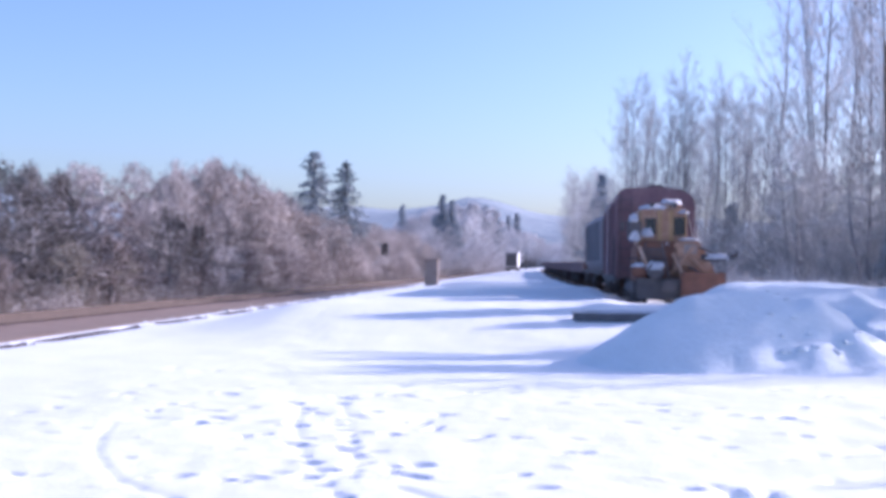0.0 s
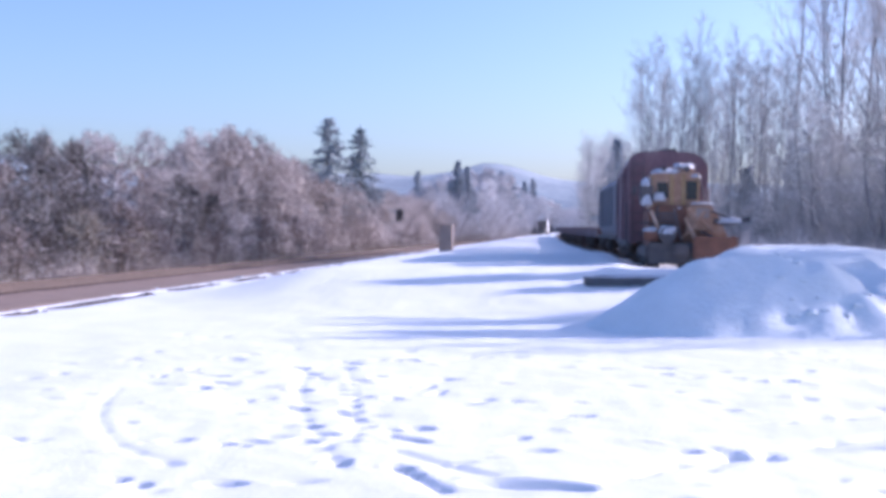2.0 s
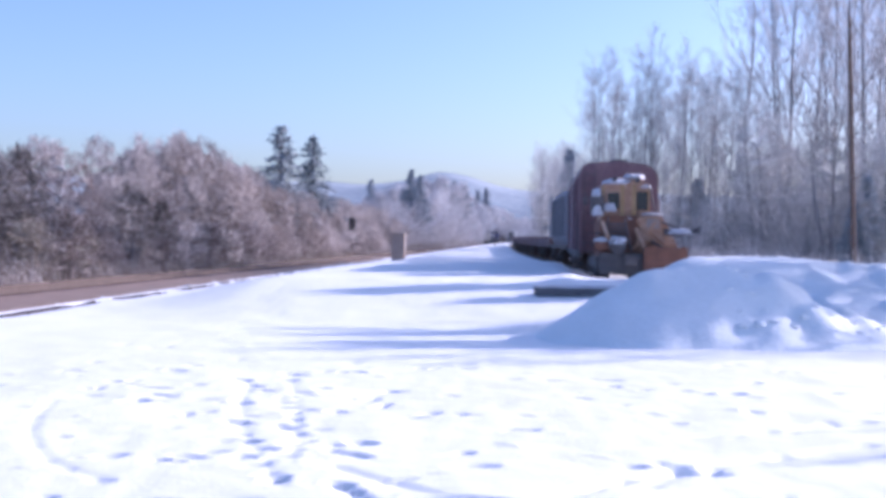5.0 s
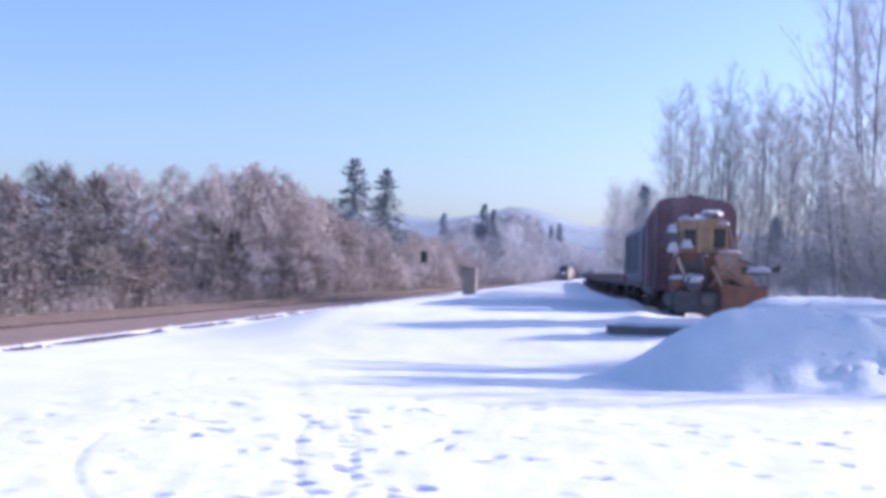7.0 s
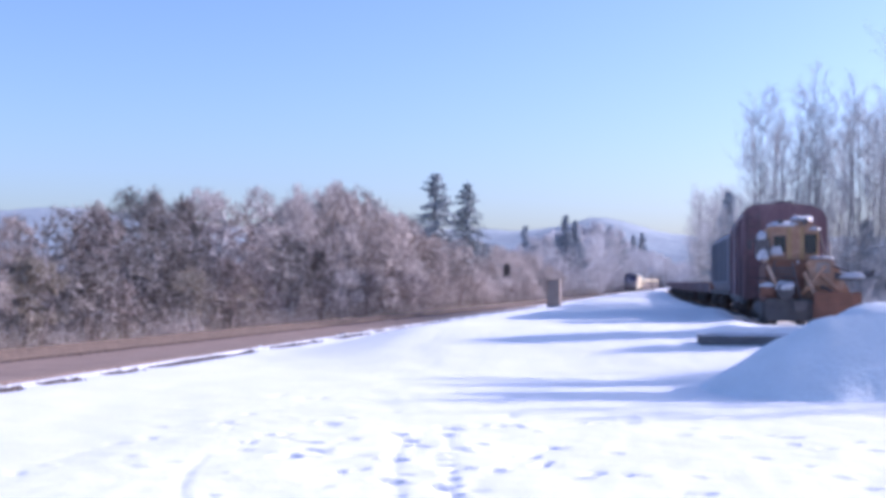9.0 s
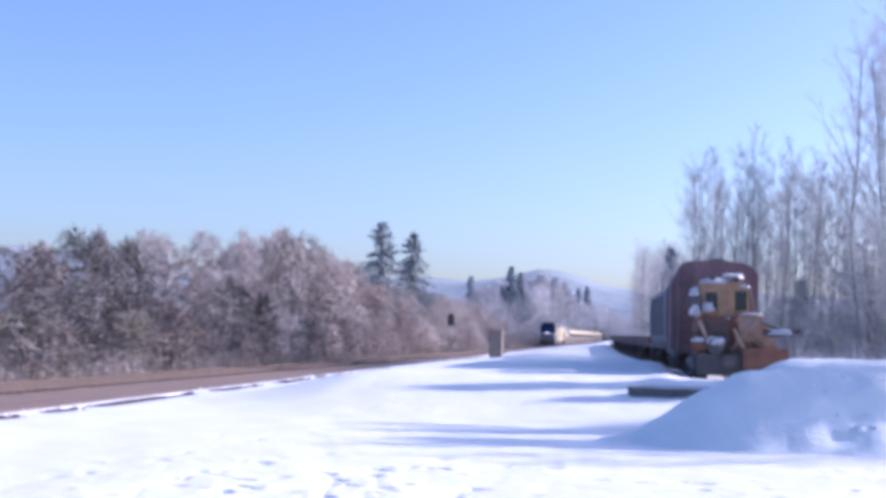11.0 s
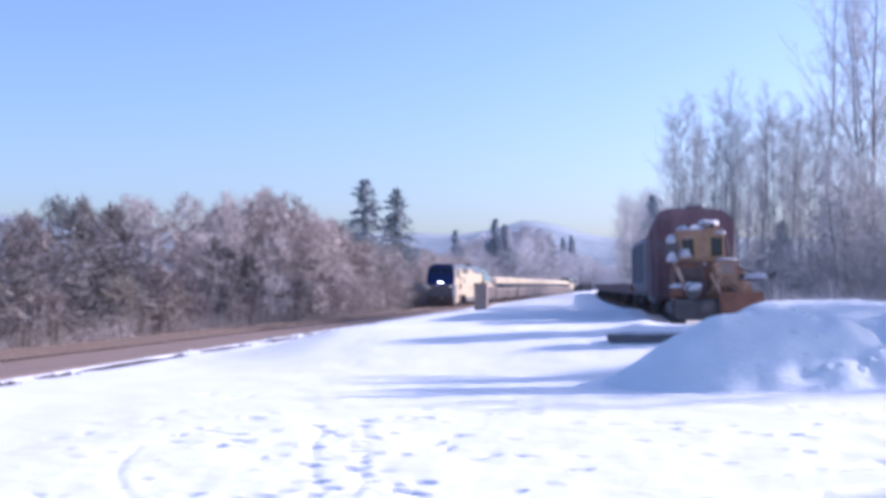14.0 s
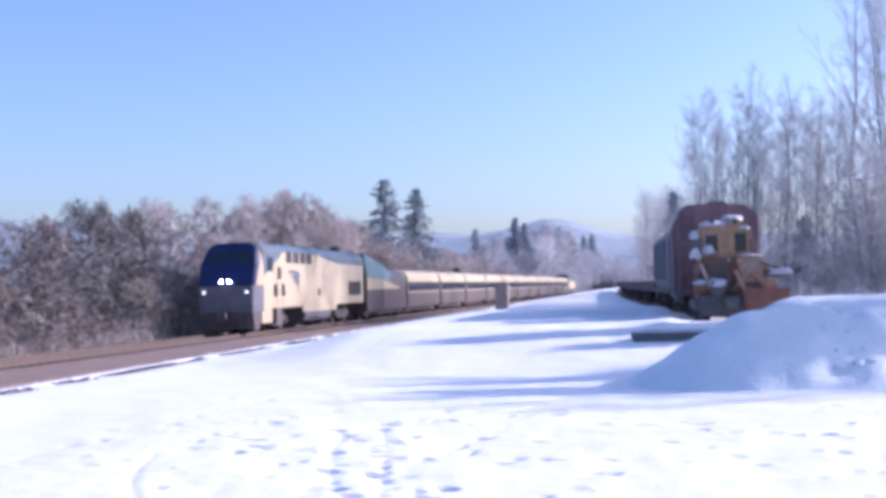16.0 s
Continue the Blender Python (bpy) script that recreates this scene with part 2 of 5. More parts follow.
PRINTS = [(-7.21, 21.94), (-7.91, 22.41), (-7.2, 17.78), (-5.85, 16.73), (-5.42, 16.11), (-5.13, 15.48), (-5.22, 14.88), (-4.39, 14.15), (-4.19, 14.18), (-6.13, 15.88), (-4.16, 16.71), (-3.83, 16.25), (-3.84, 18.1), (-3.18, 16.58), (-3.2, 18.54), (-2.96, 18.58), (-3.1, 14.56), (-3.05, 13.35), (-2.82, 12.95), (-2.67, 12.24), (-3.92, 15.08), (-3.57, 13.48), (-3.17, 12.25), (-3.02, 11.45), (-2.66, 14.53), (-2.06, 11.7), (-2.04, 12.37), (-2.4, 15.73), (-2.2, 15.01), (-2.21, 16.5), (-2.52, 10.52), (-3.27, 9.53), (-3.76, 11.13), (-4.26, 11.24), (-3.92, 9.38), (-4.18, 9.59), (-1.93, 10.28), (0.82, 18.3), (-1.35, 19.37), (-1.86, 19.28), (-0.02, 18.11), (2.93, 18.14), (2.41, 16.88), (3.6, 19.67), (2.33, 15.0), (-0.88, 11.28), (-0.0, 10.24), (-0.35, 13.43), (-1.15, 14.4), (0.61, 11.53)]


def spans(stops):
    out = []
    for (a, b, step) in stops:
        n = max(1, round((b - a) / step))
        out += [a + (b - a) * i / n for i in range(n)]
    return out + [stops[-1][1]]


def make_ground():
    xs = spans([(-3000, -400, 650), (-400, -60, 34), (-60, -16, 2.0), (-16, -14.6, 0.3), (-14.6, -13.2, 0.09), (-13.2, -8, 0.2), (-8, 4, 0.05), (4, 16, 0.25), (16, 60, 2.2), (60, 400, 34), (400, 3000, 650)])
    ys = spans([(-1500, -60, 240), (-60, 4, 4), (4, 9, 0.2), (9, 20, 0.055), (20, 25, 0.14), (25, 45, 0.25), (45, 110, 1.0), (110, 420, 10), (420, 3500, 380)])
    z = np.array([[ground_z(x, y) for x in xs] for y in ys])
    gx, gy = np.meshgrid(xs, ys)
    for pts, w, depth in RUTS:
        for (ax, ay), (bx, by) in zip(pts, pts[1:]):
            t = np.clip(((gx - ax) * (bx - ax) + (gy - ay) * (by - ay)) / ((bx - ax) ** 2 + (by - ay) ** 2), 0, 1)
            d = np.hypot(gx - ax - t * (bx - ax), gy - ay - t * (by - ay))
            z += np.where(d < 3 * w, depth * 0.2 * np.exp(-((d - 1.3 * w) / (0.5 * w)) ** 2) - depth * np.exp(-(d / w) ** 2), 0) * 0.8
    rng = np.random.default_rng(5)
    spots = [(x, y, rng.uniform(-0.10, -0.06), rng.uniform(0.055, 0.085)) for x, y in PRINTS] + [(x + rng.uniform(-0.25, 0.25), y + rng.uniform(-0.2, 0.2), rng.uniform(-0.07, -0.03), rng.uniform(0.04, 0.07)) for x, y in PRINTS] + [(-0.81, 9.67, -0.2, 0.2)]
    for pts, w, depth in RUTS[1:3]:   # footprints along the dotted trails
        for (ax, ay), (bx, by) in zip(pts, pts[1:]):
            n = max(2, int(math.hypot(bx - ax, by - ay) / 0.42))
            spots += [(ax + (bx - ax) * i / n + rng.normal(0, 0.09), ay + (by - ay) * i / n, -0.06, rng.uniform(0.055, 0.08)) for i in range(n) if rng.random() < 0.7]
    for _ in range(150):   # scattered prints and clods
        cx, cy = rng.uniform(-9, 5), rng.uniform(8.8, 23)
        spots.append((cx, cy, rng.choice([-0.05, -0.035, 0.02]), rng.uniform(0.05, 0.09)))
    gxs, gys = np.array(xs), np.array(ys)
    for cx, cy, h, r in spots:
        i0, i1, j0, j1 = np.searchsorted(gxs, cx - 0.6), np.searchsorted(gxs, cx + 0.6), np.searchsorted(gys, cy - 0.6), np.searchsorted(gys, cy + 0.6)
        w = rng.uniform(-0.9, 0.9)
        dx, dy = gx[j0:j1, i0:i1] - cx, gy[j0:j1, i0:i1] - cy
        ex, ey = (dx * math.cos(w) + dy * math.sin(w)) / (r * rng.uniform(1.2, 2.6)), (dy * math.cos(w) - dx * math.sin(w)) / (r * rng.uniform(0.8, 1.3))
        d = np.hypot(ex, ey)
        z[j0:j1, i0:i1] += h * np.exp(-d ** 3) - 0.1 * h * np.exp(-((d - 1.5) / 0.4) ** 2)
    nx, ny = len(xs), len(ys)
    verts = np.stack([gx, gy, z], -1).reshape(-1, 3)
    i, j = np.meshgrid(np.arange(nx - 1), np.arange(ny - 1))
    q = (j * nx + i).ravel()
    faces = np.stack([q, q + 1, q + nx + 1, q + nx], -1)
    mesh = bpy.data.meshes.new("ground")
    mesh.from_pydata(verts.tolist(), [], faces.tolist())
    mesh.materials.append(SNOW), mesh.materials.append(DEAD_GRASS), mesh.materials.append(RUT_DARK)
    mid = verts[q]
    brown = ((mid[:, 0] < -14.3) & (mid[:, 0] > -70) & (mid[:, 1] < 900)) | ((mid[:, 0] > 13) & (mid[:, 0] < 90) & (mid[:, 1] > 70) & (mid[:, 1] < 900))
    darkened = np.array([8 < y < 130 and noise.noise((1, y * 0.45, 6)) > -0.05 for y in ys])[j.ravel()]   # dark faces along broken stretches of the rut
    which = np.where(darkened & (np.abs(mid[:, 0] + 13.5) < 0.14), 2, brown.astype(np.int32))
    mesh.polygons.foreach_set("material_index", which.astype(np.int32))
    mesh.shade_smooth()
    tagged(new("ground", mesh), "snow-covered open yard with ruts, footprints and dead grass verges", "snowy ground", kind="structure")


make_ground()


def along(profile, y0, y1, step, centre, wobble=0.0, seed=0):
    """A strip of (offset, z) profile points swept along y."""
    bm, rng, last = bmesh.new(), random.Random(seed), None
    y = y0
    while y <= y1:
        row = [bm.verts.new((centre(y) + o + rng.uniform(-wobble, wobble), y, z + rng.uniform(-wobble, wobble) * 0.25)) for o, z in profile]
        if last:
            for i in range(len(row) - 1):
                bm.faces.new((last[i], last[i + 1], row[i + 1], row[i]))
        last, y = row, y + step
    return bm


def make_track(name, centre, y0, y1, zr, label, shoulder, top=0.0):
    bed = part("ballast_bed_" + name, along([(-shoulder, zr - 0.75), (-shoulder * 0.55, zr - 0.22), (-1.5, zr - 0.19), (0, zr - 0.2), (1.5, zr - 0.19), (shoulder * 0.5, zr - 0.2), (shoulder * 0.86, zr - 0.13), (shoulder, zr - 0.42)], y0, y1, 0.8, centre, 0.05), BALLAST)
    tagged(bed, "brown gravel track bed beside the snow", "track bed", kind="structure")
    rails = thing("railway_track", label, "railway track", kind="structure")
    for side in (-0.75, 0.75):
        part("rail", along([(side - 0.07, zr - 0.17), (side - 0.035, zr - 0.02), (side - 0.035, zr), (side + 0.035, zr), (side + 0.035, zr - 0.02), (side + 0.07, zr - 0.17)], y0, y1, 6, centre), RAIL, rails)
    bm = bmesh.new()
    verts, faces, y = [], [], y0
    while y < min(y1, 260):
        c = centre(y)
        k = len(verts)
        verts += [(c + sx * 1.28, y + sy * 0.115, z) for z in (zr - 0.3, zr - 0.165) for sx, sy in ((-1, -1), (1, -1), (1, 1), (-1, 1))]
        faces += [(k + 4, k + 5, k + 6, k + 7), (k, k + 1, k + 5, k + 4), (k + 1, k + 2, k + 6, k + 5), (k + 2, k + 3, k + 7, k + 6), (k + 3, k, k + 4, k + 7)]
        y += 0.55
    bm.free()
    mesh = bpy.data.meshes.new("ties")
    mesh.from_pydata(verts, [], faces)
    tagged(link("ties", mesh, TIE, rails), kind="stuff")


BEND_Y, BEND_R = 385.0, 250.0


def main_line(s):
    """Middle and heading (degrees left of +y) of the main line, s metres along from y = 0; it bends left past the straight."""
    if s <= BEND_Y:
        return track_x(s), s, -1.49
    a = (s - BEND_Y) / BEND_R
    return track_x(BEND_Y) - BEND_R * (1 - math.cos(a)) + 0.026 * BEND_R * math.sin(a), BEND_Y + BEND_R * math.sin(a), math.degrees(a) - 1.49


make_track("main", track_x, -20, 392, 0.0, "two worn steel rails on dark timber ties", 5.9)
make_track("siding", siding_x, 33, 330, 0.52, "snowbound siding rails under parked freight cars", 2.0)

# ---- snow pile ----
def make_pile():
    def height(x, y):
        # a tipped heap with straight flanks, and a low lit bank running on east behind it
        cx = min(max(x, 2.3), 3.7)
        cy = 26.1 + 0.09 * (cx - 2.3)
        dist = math.hypot((x - cx) * (1.0 if x < cx else 0.62), (y - cy) * (1.0 if y < cy else 0.55))
        z = (2.65 - dist + 0.10 * noise.noise((x * 1.3, y * 1.3, 4))) * 0.62
        top = 1.50 + 0.14 * smooth(2.2, 3.4, x) - 0.3 * smooth(3.7, 5.5, x)
        k = 0.09
        z = -k * math.log(math.exp(-z / k) + math.exp(-top / k)) if z > 0 else 0.0
        ex = min(max(x, 4.2), 16.0)
        ey = 32.0 + 0.05 * (ex - 4)
        away = math.hypot(x - ex, (y - ey) * (0.45 if y < ey else 0.5))
        low = (1.45 - 0.25 * smooth(6, 9, x) - 0.35 * smooth(9, 16, x)) * (1 - smooth(0.0, 3.0, away))
        z = math.log(math.exp(max(z, 0.0) / k) + math.exp(low / k)) * k - k * math.log(2) * smooth(0.3, 0.0, max(z, low))
        z = max(z, 0.0) if max(z, low) > 0.01 else 0.0
        big = 0.30 * noise.noise((x * 0.75, y * 0.6, 1)) + 0.18 * noise.noise((x * 1.7, y * 1.5, 5))
        small = 0.05 * noise.noise((x * 4.5, y * 4.5, 9))
        rough = 0.12 + 1.1 * smooth(3.0, 4.4, x + 0.5 * (25 - y)) - 0.5 * smooth(5.5, 7.5, x)
        return z + (big * rough + small * 0.7) * smooth(0.05, 0.5, z)
    xs = spans([(-0.8, 10, 0.13), (10, 19, 0.4)])
    ys = spans([(22.4, 39.0, 0.13)])
    verts = [(x, y, ground_z(x, y) - 0.05 + height(x, y)) for y in ys for x in xs]
    nx = len(xs)
    faces = [(j * nx + i, j * nx + i + 1, (j + 1) * nx + i + 1, (j + 1) * nx + i) for j in range(len(ys) - 1) for i in range(nx - 1)]
    mesh = bpy.data.meshes.new("snowbank")
    mesh.from_pydata(verts, [], faces)
    mesh.shade_smooth()
    heap = tagged(link("snowbank", mesh, PILE_SNOW), "large heap of ploughed lumpy snow at the siding's end", "snow heap")
    rng = random.Random(14)
    for k in range(34):   # blocks of crust that rolled down the ploughed side
        x, y = rng.uniform(3.3, 7.6), rng.uniform(23.6, 27.4)
        r, z = rng.uniform(0.05, 0.11), ground_z(x, y) - 0.05 + height(x, y)
        if z > 0.15:
            part("snow_lump", lumpy(x - r, x + r * 1.3, y - r, y + r, z - 0.5 * r, z + 0.38 * r, k, 0.6), PILE_SNOW, heap, smooth=True)


make_pile()


# ---- trees ----
def wander(rng, p, d, length, r0, r1, n, bend, segs, lift=0.0):
    """A bent, tapered stick; gives the points along it."""
    pts = [p]
    for i in range(n):
        d = (d + Vector((rng.uniform(-1, 1), rng.uniform(-1, 1), rng.uniform(-1, 1) + lift)) * bend).normalized()
        q = p + d * (length / n)
        ra, rb = r0 + (r1 - r0) * i / n, r0 + (r1 - r0) * (i + 1) / n
        segs.append((*p, ra, *q, rb))
        p = q
        pts.append(p)
    return pts, d


def bare_tree(seed, h, stems, spread, limbs, subs, twigs, twig_len, base, twig_r):
    """Trunk sticks and crown sticks of a leafless tree, with foot at the origin."""
    rng = random.Random(seed)
    trunk, crown = [], []
    for s in range(stems):
        a = rng.uniform(0, 6.28)
        lean = (0.02 if stems == 1 else rng.uniform(0.15, 0.5)) * spread
        hh = h * rng.uniform(0.8, 1.0) if s else h
        foot = Vector((math.cos(a), math.sin(a), 0)) * (0.12 * (stems > 1)) - Vector((0, 0, 0.3))
        r = 0.0055 * hh + 0.02
        pts, _ = wander(rng, foot, Vector((math.cos(a) * lean, math.sin(a) * lean, 1)).normalized(), hh * 0.97, r, 0.02, 9, 0.05, trunk, 0.3)
        for k in range(limbs):
            f = base + (1 - base) * (k + rng.random()) / limbs
            i = min(8, int(f * 9))
            p = pts[i].lerp(pts[i + 1], f * 9 - i)
            w, up = rng.uniform(0, 6.28), rng.uniform(0.5, 1.3)
            d = Vector((math.cos(w), math.sin(w), up / max(spread, 0.3))).normalized()
            ln = hh * (0.34 - 0.22 * f) * (0.6 + 0.5 * spread) * rng.uniform(0.7, 1.25)
            lp, _ = wander(rng, p, d, ln, 0.026 * (1.15 - f) + 0.009, 0.007, 4, 0.16, trunk if ln > 1.4 else crown, 0.25)
            for m in range(subs):
                g = rng.uniform(0.15, 1)
                j = min(3, int(g * 4))
                q = lp[j].lerp(lp[j + 1], g * 4 - j)
                e = Vector((rng.uniform(-1, 1), rng.uniform(-1, 1), rng.uniform(-0.3, 1.1))).normalized()
                sp, _ = wander(rng, q, (d + e * 0.9).normalized(), ln * rng.uniform(0.25, 0.5), 0.016, 0.008, 2, 0.2, crown, 0.1)
                for _ in range(twigs):
                    c = sp[rng.randrange(2)].lerp(sp[2], rng.random())
                    e = Vector((rng.gauss(0, 1), rng.gauss(0, 1), rng.gauss(0.25, 0.8))).normalized()
                    o = c + (d + e * 1.4).normalized() * twig_len * rng.uniform(0.5, 1.3)
                    crown.append((*c, twig_r, *o, twig_r * 0.45))
    return trunk, crown


def tree_thing(name, label, group, data, bark, twig):
    ob = thing(name, label, "tree", group)
    link("trunk", tubes("trunk", data[0], 6), bark, ob)
    link("crown", tubes("crown", data[1], 3), twig, ob)
    return ob


def conifer(seed, h, width, mat, label):
    rng = random.Random(seed)
    ob = thing("fir_tree", label, "conifer", "firs behind the track")
    trunk, crown = [], []
    wander(rng, Vector((0, 0, -0.3)), Vector((0, 0, 1)), h, 0.02 * h, 0.02, 8, 0.01, trunk)
    z = h * 0.12
    while z < h * 0.98:
        f = 1 - z / h
        for _ in range(7):
            w = rng.uniform(0, 6.28)
            ln = width * (0.035 + f ** 0.85) * rng.uniform(0.6, 1.15)
            d = Vector((math.cos(w), math.sin(w), rng.uniform(-0.45, 0.1) + 0.4 * (f < 0.2)))
            pts, _ = wander(rng, Vector((0, 0, z + rng.uniform(-0.2, 0.2))), d.normalized(), ln, 0.04, 0.015, 3, 0.1, trunk, -0.2)
            for _ in range(int(10 + 40 * ln / width)):
                i = rng.randrange(3)
                c = pts[i].lerp(pts[i + 1], rng.random())
                e = Vector((rng.gauss(0, 1), rng.gauss(0, 1), rng.gauss(-0.5, 0.5))).normalized()
                crown.append((*c, 0.07, *(c + e * rng.uniform(0.25, 0.7)), 0.02))
        z += h * 0.026
    link("trunk", tubes("trunk", trunk, 5), BARK, ob)
    link("crown", tubes("crown", crown, 3), mat, ob)
    return ob


def place(ob, x, y, s=1.0, turn=0.0, z=None):
    ob.scale = (s, s, s)
    ob.matrix_basis = pose(x, y, ground_z(x, y) if z is None else z, 0, 0, turn) @ Matrix.Diagonal((s, s, s, 1))
    return ob


def plant(kinds, spots, seed):
    """Sets the models out at the spots of (x, y, height factor)."""
    rng = random.Random(seed)
    used = set()
    for n, (x, y, s) in enumerate(spots):
        k = rng.randrange(len(kinds))
        src = kinds[k]
        ob = src if k not in used else copy_thing(src, Matrix())
        used.add(k)
        place(ob, x, y, s, rng.uniform(0, 360), -0.3 if x < -20 else -0.1)


def thicket(name, label, spots, mat, seed, density, tall, r=0.012):
    """Low tangled growth: many thin sticks fanning out of the ground, one loose mass."""
    rng = np.random.default_rng(seed)
    segs = []
    for x, y, w in spots:
        n = int(density)
        base = np.stack([x + rng.normal(0, w, n), y + rng.normal(0, w, n), np.full(n, -0.32 if x < -20 else -0.1)], -1)
        way = np.stack([rng.normal(0, 0.55, n), rng.normal(0, 0.55, n), rng.uniform(0.5, 1.2, n)], -1)
        ln = rng.uniform(0.35, 1.0, n) * tall * rng.uniform(0.7, 1.15)
        mid = base + way * ln[:, None] * 0.5
        tip = mid + (way + rng.normal(0, 0.5, (n, 3))) * ln[:, None] * 0.45
        for a, b, ra, rb in ((base, mid, r * 1.6, r), (mid, tip, r, r * 0.4)):
            segs.append(np.concatenate([a, np.full((n, 1), ra), b, np.full((n, 1), rb)], 1))
        for _ in range(3):
            f = rng.uniform(0.2, 1, (n, 1))
            a = base + (mid - base) * f + (tip - mid) * np.maximum(0, f - 0.3)
            b = a + (rng.normal(0, 0.6, (n, 3)) + [0, 0, 0.25]) * ln[:, None] * 0.3
            segs.append(np.concatenate([a, np.full((n, 1), r * 0.8), b, np.full((n, 1), r * 0.4)], 1))
    return tagged(link(name, tubes(name, np.concatenate(segs)), mat), label, "undergrowth", kind="stuff")


def round_tree(seed, h, width, stems, clumps, twigs, twig_len, twig_r):
    """A leafless tree with a rounded crown of fine frosted twigs: stems, limbs to the clumps, and sprays of twigs."""
    rng = random.Random(seed)
    trunk, crown = [], []
    tops = []
    for s in range(stems):
        a = rng.uniform(0, 6.28)
        lean = rng.uniform(0.05, 0.35)
        pts, _ = wander(rng, Vector((0.1 * math.cos(a), 0.1 * math.sin(a), -0.3)), Vector((math.cos(a) * lean, math.sin(a) * lean, 1)).normalized(), h * rng.uniform(0.7, 0.86), 0.013 * h + 0.03, 0.03, 8, 0.07, trunk, 0.25)
        tops.append(pts)
    for k in range(clumps):
        f = rng.random() ** 0.75
        z = h * (0.16 + 0.82 * f)
        shell = width * math.sqrt(max(0.05, 1 - (2 * (f - 0.42)) ** 2 * 0.72)) * math.sqrt(rng.random()) * 0.98
        w = rng.uniform(0, 6.28)
        c = Vector((math.cos(w) * shell, math.sin(w) * shell, z))
        pts = rng.choice(tops)
        src = min(pts[2:], key=lambda p: (p - c).length + 0.8 * max(0, p.z - c.z))
        lp, d = wander(rng, src, (c - src).normalized(), (c - src).length, 0.035, 0.012, 3, 0.14, crown, 0.12)
        out = (c - Vector((0, 0, h * 0.35))).normalized()
        for _ in range(twigs):
            p = lp[2].lerp(lp[3], rng.uniform(0.2, 1.1))
            e = Vector((rng.gauss(0, 1), rng.gauss(0, 1), rng.gauss(0, 1))).normalized()
            q = p + (out * 0.8 + e).normalized() * twig_len * rng.uniform(0.4, 1.1)
            crown.append((*p, twig_r * 1.3, *q, twig_r * 0.6))
            for _ in range(2):
                e = Vector((rng.gauss(0, 1), rng.gauss(0, 1), rng.gauss(0, 1))).normalized()
                m = p.lerp(q, rng.uniform(0.3, 0.95))
                crown.append((*m, twig_r, *(m + (out * 0.5 + e).normalized() * twig_len * rng.uniform(0.3, 0.6)), twig_r * 0.5))
    return trunk, crown


WOOD_TOP = [(20, 5.4), (54, 5.7), (62, 7.7), (67, 7.2), (72, 8.5), (78, 7.6), (83, 6.8), (88, 8.8), (93, 10.0), (108, 10.8), (118, 10.3), (130, 9.2), (150, 8.0), (170, 8.2), (300, 9.0)]


def wood_top(y):
    """Height of the wood's crowns along the track."""
    return float(np.interp(y, [p[0] for p in WOOD_TOP], [p[1] for p in WOOD_TOP]))


